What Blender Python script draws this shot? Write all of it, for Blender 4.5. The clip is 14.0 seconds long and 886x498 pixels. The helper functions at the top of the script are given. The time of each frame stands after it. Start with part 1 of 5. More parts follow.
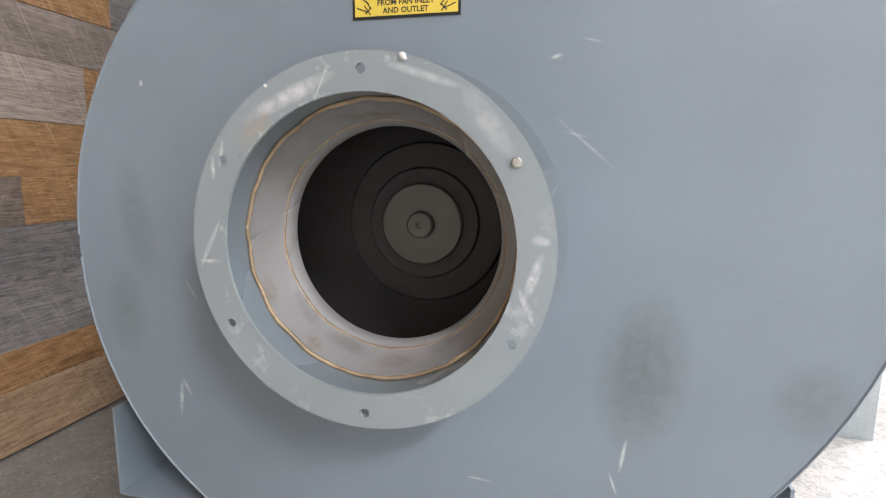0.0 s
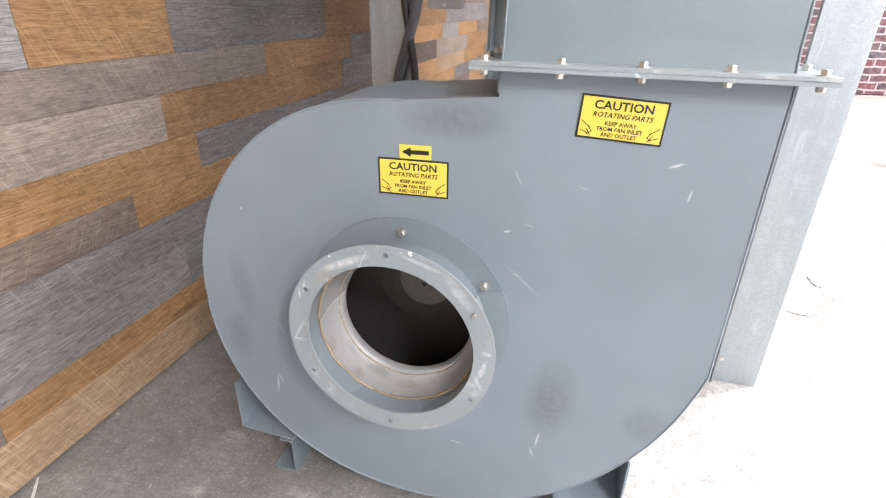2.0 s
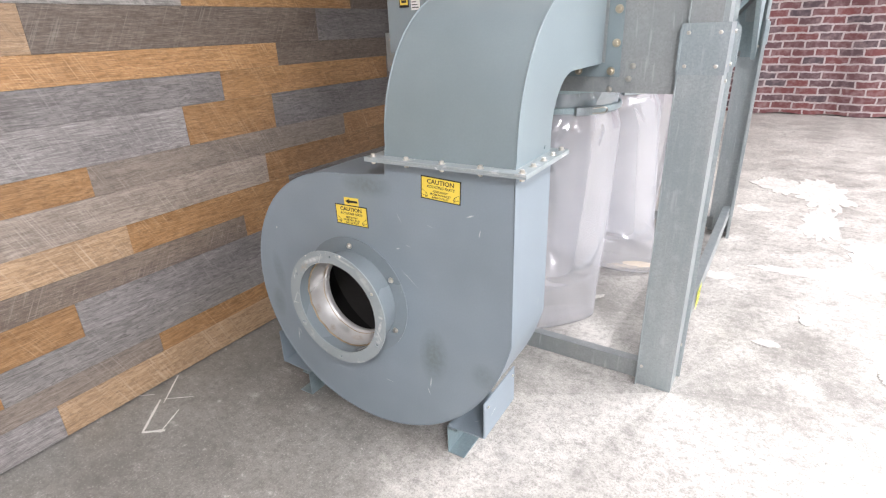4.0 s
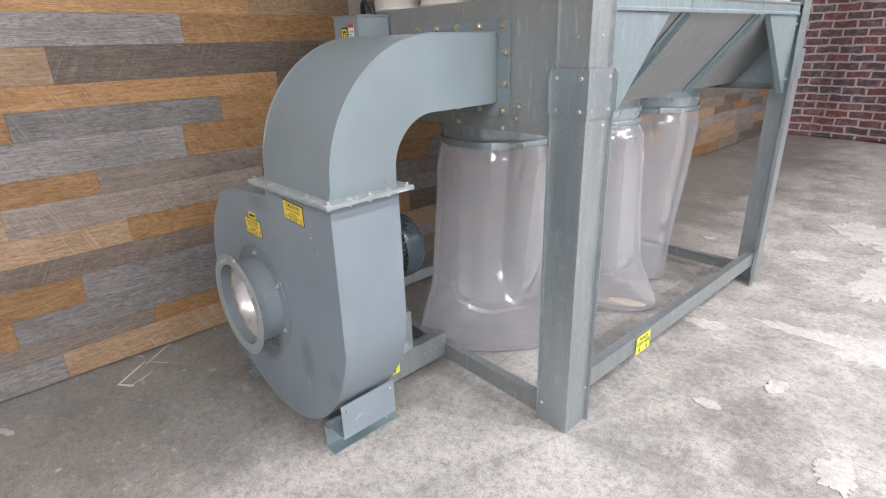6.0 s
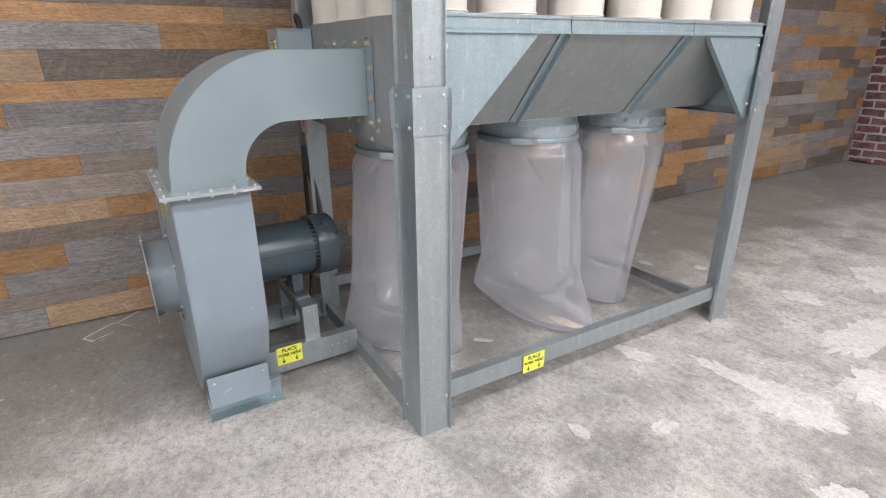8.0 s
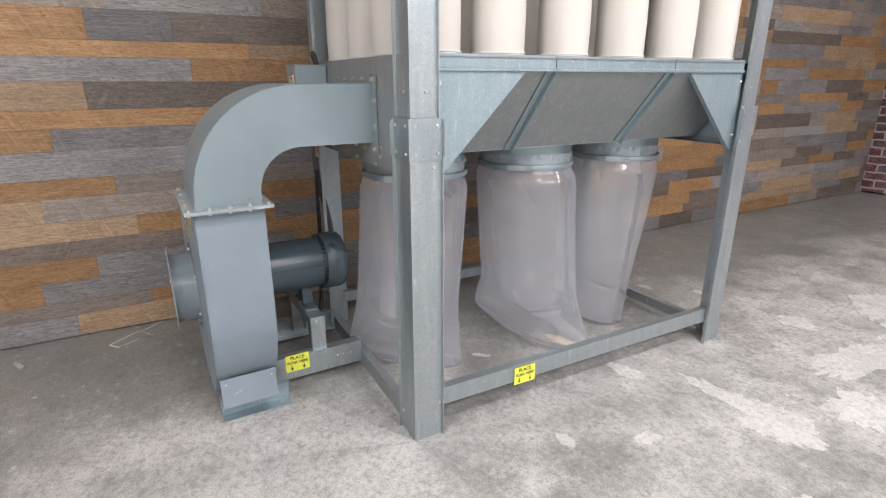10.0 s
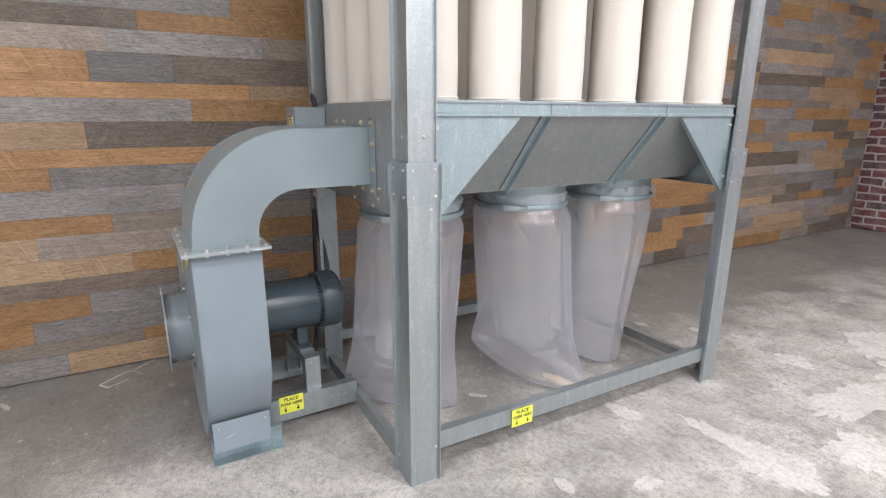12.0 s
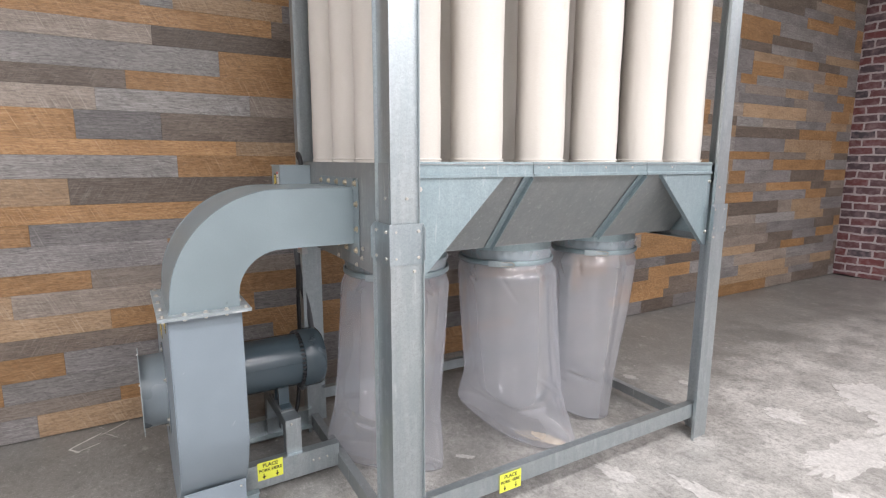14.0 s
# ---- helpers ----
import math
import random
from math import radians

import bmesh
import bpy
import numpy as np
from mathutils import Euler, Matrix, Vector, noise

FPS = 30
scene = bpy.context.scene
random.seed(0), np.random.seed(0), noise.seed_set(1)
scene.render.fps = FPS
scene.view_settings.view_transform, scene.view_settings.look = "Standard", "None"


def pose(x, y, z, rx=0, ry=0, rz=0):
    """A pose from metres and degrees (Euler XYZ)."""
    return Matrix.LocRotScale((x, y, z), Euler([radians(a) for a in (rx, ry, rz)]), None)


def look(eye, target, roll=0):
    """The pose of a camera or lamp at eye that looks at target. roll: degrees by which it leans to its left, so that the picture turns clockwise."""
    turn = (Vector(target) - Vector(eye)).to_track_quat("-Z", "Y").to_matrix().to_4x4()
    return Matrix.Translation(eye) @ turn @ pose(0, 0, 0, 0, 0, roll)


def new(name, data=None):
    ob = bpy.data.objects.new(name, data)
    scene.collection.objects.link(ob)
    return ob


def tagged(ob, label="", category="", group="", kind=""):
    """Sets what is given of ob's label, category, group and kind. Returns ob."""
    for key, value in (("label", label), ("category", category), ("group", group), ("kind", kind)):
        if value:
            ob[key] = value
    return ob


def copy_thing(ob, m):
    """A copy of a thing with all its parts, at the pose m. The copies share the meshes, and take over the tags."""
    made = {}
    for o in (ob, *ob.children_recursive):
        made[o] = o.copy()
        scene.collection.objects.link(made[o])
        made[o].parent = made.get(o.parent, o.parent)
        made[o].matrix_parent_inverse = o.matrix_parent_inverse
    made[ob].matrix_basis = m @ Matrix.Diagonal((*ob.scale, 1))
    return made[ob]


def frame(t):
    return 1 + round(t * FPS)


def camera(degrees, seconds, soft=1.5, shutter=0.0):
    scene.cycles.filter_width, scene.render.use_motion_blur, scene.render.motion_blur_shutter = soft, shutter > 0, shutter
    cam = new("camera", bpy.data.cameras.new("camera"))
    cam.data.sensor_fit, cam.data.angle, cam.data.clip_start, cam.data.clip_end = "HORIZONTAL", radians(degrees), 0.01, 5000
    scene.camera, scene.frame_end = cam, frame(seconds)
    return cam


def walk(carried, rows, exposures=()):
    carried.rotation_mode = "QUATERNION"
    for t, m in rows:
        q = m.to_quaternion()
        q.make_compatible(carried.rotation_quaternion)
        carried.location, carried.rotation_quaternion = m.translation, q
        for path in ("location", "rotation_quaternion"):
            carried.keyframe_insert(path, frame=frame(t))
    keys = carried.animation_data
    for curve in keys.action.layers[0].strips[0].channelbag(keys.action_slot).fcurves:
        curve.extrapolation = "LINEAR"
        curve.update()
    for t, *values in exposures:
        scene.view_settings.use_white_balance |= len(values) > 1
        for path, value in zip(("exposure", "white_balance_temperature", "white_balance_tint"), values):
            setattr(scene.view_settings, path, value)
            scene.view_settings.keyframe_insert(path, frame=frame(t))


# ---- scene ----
cam = camera(80.5, 14.0, soft=1.2)
PATH = [
    (0, (-0.699, -1.303, 0.603), (-1.147, 0.621, 0.295), 0.6),
    (0.5, (-0.703, -1.304, 0.604), (-1.154, 0.618, 0.284), 0.6),
    (1, (-0.706, -1.329, 0.669), (-1.159, 0.575, 0.257), 0.8),
    (1.5, (-0.674, -1.412, 0.827), (-1.126, 0.42, 0.164), 1.2),
    (2, (-0.603, -1.529, 1.075), (-1.08, 0.216, 0.221), 1.3),
    (2.5, (-0.456, -1.642, 1.239), (-1.072, 0.042, 0.353), -0.1),
    (2.7, (-0.375, -1.701, 1.26), (-1.074, -0.034, 0.405), 0.3),
    (3.75, (0.070, -1.835, 1.312), (-0.870, -0.279, 0.524), -1.3),
    (4.8, (0.462, -1.787, 1.346), (-0.718, -0.342, 0.625), -2.8),
    (5, (0.508, -1.724, 1.353), (-0.696, -0.305, 0.622), -2.9),
    (5.5, (0.657, -1.564, 1.364), (-0.621, -0.22, 0.617), -3.6),
    (6, (0.908, -1.379, 1.394), (-0.492, -0.152, 0.663), -1.9),
    (6.5, (1.084, -1.223, 1.399), (-0.385, -0.072, 0.68), -1.7),
    (7, (1.202, -0.998, 1.38), (-0.314, 0.093, 0.666), -1.3),
    (7.5, (1.315, -0.833, 1.4), (-0.246, 0.194, 0.685), -1.0),
    (8, (1.473, -0.765, 1.421), (-0.137, 0.182, 0.709), -0.3),
    (8.2, (1.52, -0.76, 1.439), (-0.103, 0.156, 0.712), -0.3),
    (10.5, (1.675, -0.778, 1.442), (-0.011, 0.127, 0.861), 0.3),
    (11, (1.673, -0.787, 1.453), (-0.016, 0.134, 0.907), 0.2),
    (11.5, (1.67, -0.785, 1.465), (-0.022, 0.142, 0.94), 0.0),
    (12, (1.664, -0.774, 1.478), (-0.033, 0.16, 0.978), 0.2),
    (12.5, (1.659, -0.764, 1.489), (-0.041, 0.181, 1.024), 0.3),
    (13, (1.653, -0.754, 1.503), (-0.049, 0.207, 1.076), 0.2),
    (13.5, (1.648, -0.75, 1.515), (-0.058, 0.218, 1.128), 0.1),
    (14, (1.65, -0.742, 1.534), (-0.058, 0.244, 1.199), 0.2),
]
EXPOSURES = [(0, 0.10), (1.5, 0.36), (2.7, 0.48), (4.8, -0.30), (6, -0.52), (8.2, -0.72), (10.5, -0.74), (14, -0.64)]
walk(cam, [(t, look(eye, target, roll)) for t, eye, target, roll in PATH], EXPOSURES)

# ---- world, lights, exposure ----
world = bpy.data.worlds.new("world")
scene.world = world
world.use_nodes = True
world.node_tree.nodes["Background"].inputs[0].default_value = (0.75, 0.85, 1.0, 1)
world.node_tree.nodes["Background"].inputs[1].default_value = 0.05
CEILING = 4.3


def ceiling_lamp(x, y, sx, sy, watts, colour=(0.968, 0.945, 0.995)):
    data = bpy.data.lights.new("ceiling_light", "AREA")
    data.shape, data.size, data.size_y = "RECTANGLE", sx, sy
    data.energy, data.color = watts, colour
    ob = new("ceiling_light", data)
    ob.location = (x, y, CEILING - 0.05)


for lx, ly, watts in ((2.4, -4.4, 340), (4.8, -2.6, 230), (2.5, 0.5, 150), (4.8, 0.4, 270), (2.4, 3.3, 125), (4.8, 3.4, 240), (2.4, 6.0, 60), (4.8, 6.0, 120)):
    ceiling_lamp(lx, ly, 0.5, 1.6 if ly < -4 else 2.2, watts)


# ---- materials ----
def nodes_of(name):
    m = bpy.data.materials.new(name)
    m.use_nodes = True
    nt = m.node_tree
    return m, nt, nt.nodes["Principled BSDF"]


def node(nt, kind, **inputs):
    n = nt.nodes.new(kind)
    for k, v in inputs.items():
        n.inputs[k.replace("_", " ")].default_value = v
    return n


def coords(nt, scale=(1, 1, 1), rnd=False):
    tc = nt.nodes.new("ShaderNodeTexCoord")
    mp = nt.nodes.new("ShaderNodeMapping")
    mp.inputs["Scale"].default_value = scale
    nt.links.new(tc.outputs["Object"], mp.inputs["Vector"])
    if rnd:
        oi = nt.nodes.new("ShaderNodeObjectInfo")
        mul = nt.nodes.new("ShaderNodeMath")
        mul.operation = "MULTIPLY"
        mul.inputs[1].default_value = 37.0
        nt.links.new(oi.outputs["Random"], mul.inputs[0])
        nt.links.new(mul.outputs[0], mp.inputs["Location"])
    return mp


def noise_tex(nt, mp, scale, detail=4, rough=0.55):
    n = node(nt, "ShaderNodeTexNoise", Scale=scale, Detail=detail, Roughness=rough)
    nt.links.new(mp.outputs[0], n.inputs["Vector"])
    return n


def ramp(nt, src, stops):
    r = nt.nodes.new("ShaderNodeValToRGB")
    els = r.color_ramp.elements
    while len(els) < len(stops):
        els.new(0.5)
    for e, (p, c) in zip(els, stops):
        e.position = p
        e.color = (c, c, c, 1) if isinstance(c, (int, float)) else (*c, 1)
    nt.links.new(src, r.inputs[0])
    return r


def mix(nt, fac, a, b, mode="MIX"):
    m = nt.nodes.new("ShaderNodeMix")
    m.data_type, m.blend_type = "RGBA", mode
    for sock, v in ((m.inputs["Factor"], fac), (m.inputs["A"], a), (m.inputs["B"], b)):
        if isinstance(v, (int, float)):
            sock.default_value = v
        elif isinstance(v, tuple):
            sock.default_value = (*v, 1)
        else:
            nt.links.new(v, sock)
    return m.outputs["Result"]


def bump(nt, p, src, strength, dist):
    b = node(nt, "ShaderNodeBump", Strength=strength, Distance=dist)
    nt.links.new(src, b.inputs["Height"])
    nt.links.new(b.outputs[0], p.inputs["Normal"])


def painted(name, colour, rough=0.42, wear=0.5, chips=0.0, marks=(), metal=0.0):
    m, nt, p = nodes_of(name)
    mp = coords(nt)
    big = noise_tex(nt, mp, 2.3, 3)
    fine = noise_tex(nt, mp, 160, 3)
    dark = tuple(c * 0.88 for c in colour)
    lite = tuple(min(1, c * 1.10) for c in colour)
    c = mix(nt, ramp(nt, big.outputs[0], [(0.3, 0.0), (0.7, 1.0)]).outputs[0], dark, lite)
    c = mix(nt, ramp(nt, fine.outputs[0], [(0.35, 0.0), (0.7, 0.12)]).outputs[0], c, tuple(c * 0.7 for c in colour))
    # short pale scratches, only here and there
    mask = ramp(nt, noise_tex(nt, mp, 3.3, 2).outputs[0], [(0.52, 0.0), (0.62, 1.0)])
    for k, (sc, rot) in enumerate((((0.012, 0.1, 0.16), 0.5), ((0.15, 0.1, 0.014), 0.9), ((0.014, 0.1, 0.10), 1.7)) if wear else ()):
        mp2 = coords(nt, sc)
        mp2.vector_type = "TEXTURE"
        mp2.inputs["Rotation"].default_value = (rot, rot * 0.7, rot * 1.3)
        s = noise_tex(nt, mp2, 1.0, 1)
        lines = ramp(nt, s.outputs[0], [(0.0, 0.0), (0.765, 0.0), (0.785, wear)])
        f = mix(nt, 1.0, lines.outputs[0], mask.outputs[0], "MULTIPLY")
        c = mix(nt, f, c, (0.62, 0.65, 0.66))
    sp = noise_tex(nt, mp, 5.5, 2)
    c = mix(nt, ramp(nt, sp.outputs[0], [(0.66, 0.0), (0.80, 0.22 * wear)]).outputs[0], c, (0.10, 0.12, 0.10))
    if chips:
        ch = noise_tex(nt, mp, 24, 5, 0.7)
        big2 = noise_tex(nt, mp, 7, 3)
        f = mix(nt, 1.0, ramp(nt, ch.outputs[0], [(0.56, 0.0), (0.66, chips)]).outputs[0], ramp(nt, big2.outputs[0], [(0.42, 0.0), (0.6, 1.0)]).outputs[0], "MULTIPLY")
        c = mix(nt, f, c, (0.58, 0.59, 0.60))
        dk = noise_tex(nt, mp, 55, 4, 0.7)
        c = mix(nt, ramp(nt, dk.outputs[0], [(0.66, 0.0), (0.74, 0.5)]).outputs[0], c, (0.12, 0.12, 0.12))
    # smudges and scrapes with places of their own: (u, z, half width, half height, turn), colour, strength
    for (u, z, hw, hh, turn), col, amount in marks:
        tc = nt.nodes.new("ShaderNodeTexCoord")
        mq = nt.nodes.new("ShaderNodeMapping")
        mq.vector_type = "TEXTURE"
        mq.inputs["Location"].default_value = (u, 0, z)
        mq.inputs["Rotation"].default_value = (0, radians(turn), 0)
        mq.inputs["Scale"].default_value = (hw, 2.0, hh)
        nt.links.new(tc.outputs["Object"], mq.inputs["Vector"])
        gr = nt.nodes.new("ShaderNodeTexGradient")
        gr.gradient_type = "SPHERICAL"
        nt.links.new(mq.outputs[0], gr.inputs[0])
        soft = ramp(nt, gr.outputs["Fac"], [(0.0, 0.0), (0.55, 0.75), (1.0, 1.0)])
        ragged = mix(nt, 1.0, soft.outputs[0], ramp(nt, noise_tex(nt, mp, 60 if max(hw, hh) > 0.03 else 110, 4).outputs[0], [(0.35, 0.6 if max(hw, hh) > 0.03 and col[0] < 0.2 else 0.25), (0.6, 1.0)]).outputs[0], "MULTIPLY")
        f = mix(nt, 1.0, ragged, (amount, amount, amount), "MULTIPLY")
        c = mix(nt, f, c, col)
    nt.links.new(c, p.inputs["Base Color"])
    r = ramp(nt, big.outputs[0], [(0.2, rough - 0.07), (0.8, rough + 0.1)])
    nt.links.new(r.outputs[0], p.inputs["Roughness"])
    p.inputs["Specular IOR Level"].default_value = 0.45
    p.inputs["Metallic"].default_value = metal
    bump(nt, p, fine.outputs[0], 0.06, 0.002)
    return m


def galvanized(name, colour=(0.48, 0.50, 0.515), rough=0.40, metal=0.8, runs=0.32):
    m, nt, p = nodes_of(name)
    mp = coords(nt)
    v = node(nt, "ShaderNodeTexVoronoi", Scale=190.0)
    nt.links.new(mp.outputs[0], v.inputs["Vector"])
    bw = nt.nodes.new("ShaderNodeRGBToBW")
    nt.links.new(v.outputs["Color"], bw.inputs[0])
    big = noise_tex(nt, mp, 4.0, 4)
    c = mix(nt, bw.outputs[0], tuple(c * 0.84 for c in colour), tuple(min(1, c * 1.14) for c in colour))
    c = mix(nt, ramp(nt, big.outputs[0], [(0.35, 0.0), (0.7, 0.5)]).outputs[0], c, tuple(c * f for c, f in zip(colour, (0.80, 0.86, 0.88))))
    run = noise_tex(nt, coords(nt, (1, 1, 0.10)), 22, 4, 0.65)
    c = mix(nt, ramp(nt, run.outputs[0], [(0.40, 0.0), (0.62, runs)]).outputs[0], c, tuple(x * f for x, f in zip(colour, (0.60, 0.68, 0.70))))
    cloud = noise_tex(nt, mp, 26, 5, 0.7)
    c = mix(nt, ramp(nt, cloud.outputs[0], [(0.54, 0.0), (0.68, 0.25)]).outputs[0], c, tuple(min(1, x * 1.35) for x in colour))
    wn = noise_tex(nt, coords(nt, (1, 1, 0.12)), 60, 2)
    c = mix(nt, ramp(nt, wn.outputs[0], [(0.62, 0.0), (0.75, 0.22)]).outputs[0], c, (0.75, 0.78, 0.78))
    nt.links.new(c, p.inputs["Base Color"])
    p.inputs["Metallic"].default_value = metal
    r = ramp(nt, bw.outputs[0], [(0.0, rough - 0.08), (1.0, rough + 0.14)])
    nt.links.new(r.outputs[0], p.inputs["Roughness"])
    bump(nt, p, bw.outputs[0], 0.05, 0.001)
    return m


def plain(name, colour, rough=0.5, metal=0.0, var=0.12, scale=40.0):
    m, nt, p = nodes_of(name)
    n = noise_tex(nt, coords(nt), scale, 4)
    c = mix(nt, n.outputs[0], tuple(c * (1 - var) for c in colour), tuple(min(1, c * (1 + var)) for c in colour))
    nt.links.new(c, p.inputs["Base Color"])
    p.inputs["Roughness"].default_value, p.inputs["Metallic"].default_value = rough, metal
    bump(nt, p, n.outputs[0], 0.05, 0.001)
    return m


def wood(name, ca, cb, streak, tilt=0.75, rings=0.5, saws=0.4):
    m, nt, p = nodes_of(name)
    dark = tuple(x * 0.42 for x in ca)
    # long soft bands of colour
    g = noise_tex(nt, coords(nt, (1, 1.1, 24), rnd=True), 4.0, 8, 0.7)
    c = mix(nt, ramp(nt, g.outputs[0], [(0.32, 0.0), (0.66, 1.0)]).outputs[0], ca, cb)
    big = noise_tex(nt, coords(nt, (1, 1.4, 4), rnd=True), 2.0, 4, 0.6)
    c = mix(nt, ramp(nt, big.outputs[0], [(0.42, 0.0), (0.68, 0.55)]).outputs[0], c, tuple(x * 0.66 for x in ca))
    # growth rings cut lengthwise: contour lines of a stretched noise
    field = noise_tex(nt, coords(nt, (1, 0.75, 6.5), rnd=True), 1.5, 3, 0.45)
    mul = nt.nodes.new("ShaderNodeMath")
    mul.operation = "MULTIPLY"
    mul.inputs[1].default_value = 34.0
    nt.links.new(field.outputs[0], mul.inputs[0])
    saw = nt.nodes.new("ShaderNodeMath")
    saw.operation = "FRACT"
    nt.links.new(mul.outputs[0], saw.inputs[0])
    breaks = ramp(nt, noise_tex(nt, coords(nt, (1, 3, 30), rnd=True), 4.0, 3).outputs[0], [(0.38, 0.15), (0.58, 1.0)])
    line = ramp(nt, saw.outputs[0], [(0.0, 0.0), (0.55, 0.08), (0.90, rings), (1.0, 0.0)])
    c = mix(nt, mix(nt, 1.0, line.outputs[0], breaks.outputs[0], "MULTIPLY"), c, dark)
    # short dark fibres and pores
    fibre = noise_tex(nt, coords(nt, (1, 9, 190), rnd=True), 2.4, 4, 0.65)
    c = mix(nt, ramp(nt, fibre.outputs[0], [(0.52, 0.0), (0.64, 0.55)]).outputs[0], c, dark)
    c = mix(nt, ramp(nt, fibre.outputs[0], [(0.33, 0.45), (0.45, 0.0)]).outputs[0], c, streak)
    mottle = noise_tex(nt, coords(nt, (1, 14, 34), rnd=True), 2.6, 6, 0.75)
    c = mix(nt, ramp(nt, mottle.outputs[0], [(0.49, 0.0), (0.64, 0.5)]).outputs[0], c, dark)
    # slanting marks of the saw blade, thin and pale, in patches
    mp = coords(nt, (1, 0.0045, 0.22), rnd=True)
    mp.vector_type = "TEXTURE"
    mp.inputs["Rotation"].default_value = (tilt, 0, 0)
    s = noise_tex(nt, mp, 1.0, 3, 0.6)
    where = ramp(nt, noise_tex(nt, coords(nt, (1, 2.5, 5), rnd=True), 2.0, 2).outputs[0], [(0.40, 0.15), (0.60, 1.0)])
    f = mix(nt, 1.0, ramp(nt, s.outputs[0], [(0.55, 0.0), (0.68, saws)]).outputs[0], where.outputs[0], "MULTIPLY")
    c = mix(nt, f, c, streak)
    f = mix(nt, 1.0, ramp(nt, s.outputs[0], [(0.32, saws * 0.5), (0.43, 0.0)]).outputs[0], where.outputs[0], "MULTIPLY")
    c = mix(nt, f, c, dark)
    oi = nt.nodes.new("ShaderNodeObjectInfo")
    val = ramp(nt, oi.outputs["Random"], [(0.0, 0.68), (1.0, 1.10)])
    c = mix(nt, 1.0, c, val.outputs[0], "MULTIPLY")
    knot = noise_tex(nt, coords(nt, (1, 3.0, 8), rnd=True), 4.5, 2)
    c = mix(nt, ramp(nt, knot.outputs[0], [(0.76, 0.0), (0.81, 0.75)]).outputs[0], c, (0.045, 0.035, 0.028))
    nt.links.new(c, p.inputs["Base Color"])
    sheen = ramp(nt, big.outputs[0], [(0.3, 0.46), (0.7, 0.60)])
    nt.links.new(sheen.outputs[0], p.inputs["Roughness"])
    p.inputs["Specular IOR Level"].default_value = 0.4
    h = mix(nt, 0.5, fibre.outputs[0], s.outputs[0])
    bump(nt, p, h, 0.2, 0.0015)
    return m


DUST, PALE = (0.085, 0.10, 0.085), (0.66, 0.67, 0.67)
SMUDGES = [((0.293, 0.375, 0.055, 0.11, 4), DUST, 0.55), ((-0.357, 0.53, 0.03, 0.09, -6), DUST, 0.35), ((-0.383, 0.40, 0.035, 0.07, 0), DUST, 0.4), ((0.083, 0.905, 0.10, 0.04, 0), DUST, 0.5), ((0.47, 0.36, 0.05, 0.05, 30), DUST, 0.35)]
SCRAPES = [((0.279, 0.272, 0.003, 0.025, 8), PALE, 0.7), ((0.27, 0.235, 0.002, 0.018, -20), PALE, 0.7), ((-0.305, 0.285, 0.004, 0.03, 5), PALE, 0.6), ((-0.295, 0.30, 0.003, 0.015, -25), PALE, 0.6), ((0.43, 0.86, 0.014, 0.003, -20), PALE, 0.7), ((0.458, 0.815, 0.002, 0.014, 10), PALE, 0.7), ((0.185, 0.722, 0.007, 0.003, -15), PALE, 0.8), ((0.11, 0.22, 0.02, 0.002, 5), PALE, 0.5), ((-0.333, 0.705, 0.003, 0.005, 0), PALE, 0.8), ((0.22, 0.63, 0.002, 0.05, -50), PALE, 0.35)]
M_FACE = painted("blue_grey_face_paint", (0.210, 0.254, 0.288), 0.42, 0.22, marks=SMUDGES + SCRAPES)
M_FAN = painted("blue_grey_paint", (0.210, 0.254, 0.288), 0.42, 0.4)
M_DUCT = painted("grey_green_paint", (0.190, 0.236, 0.252), 0.30, 0.0)
RING_MARKS = [((0.172, 0.500, 0.006, 0.026, 18), PALE, 0.95), ((0.166, 0.470, 0.004, 0.022, -24), PALE, 0.9), ((0.178, 0.535, 0.010, 0.006, 10), PALE, 0.8), ((-0.075, 0.672, 0.055, 0.010, -24), PALE, 0.8), ((-0.115, 0.640, 0.03, 0.012, -42), (0.40, 0.30, 0.18), 0.5), ((-0.155, 0.615, 0.003, 0.016, 10), PALE, 0.8), ((-0.165, 0.600, 0.003, 0.014, 0), PALE, 0.8), ((-0.175, 0.50, 0.016, 0.003, 0), PALE, 0.7), ((0.125, 0.645, 0.012, 0.045, -38), PALE, 0.45), ((0.06, 0.69, 0.05, 0.005, 18), PALE, 0.5)]
M_RING = painted("scuffed_ring_paint", (0.275, 0.315, 0.325), 0.40, 0.6, chips=0.6, marks=RING_MARKS)
M_FLANGE = painted("scuffed_grey_paint", (0.275, 0.315, 0.325), 0.31, 1.0, chips=0.8)
M_COLLAR = painted("glossy_collar_paint", (0.20, 0.238, 0.262), 0.26, 0.3)
M_GALV = galvanized("galvanized_steel", (0.42, 0.455, 0.465))
M_GALV2 = galvanized("dull_galvanized_sheet", (0.315, 0.330, 0.330), 0.5, 0.55, 0.2)
M_GALV3 = galvanized("bluish_galvanized_steel", (0.325, 0.40, 0.422), 0.42, 0.6, 0.2)
M_SPLICE = galvanized("bright_galvanized_steel", (0.39, 0.435, 0.455), 0.40, 0.8, 0.25)
M_ZINC = plain("zinc_bolt", (0.62, 0.60, 0.55), 0.3, 0.9)
M_BRASS = plain("yellow_zinc_bolt", (0.50, 0.44, 0.34), 0.35, 0.8)
SOOT, RUST = (0.10, 0.09, 0.085), (0.30, 0.20, 0.10)
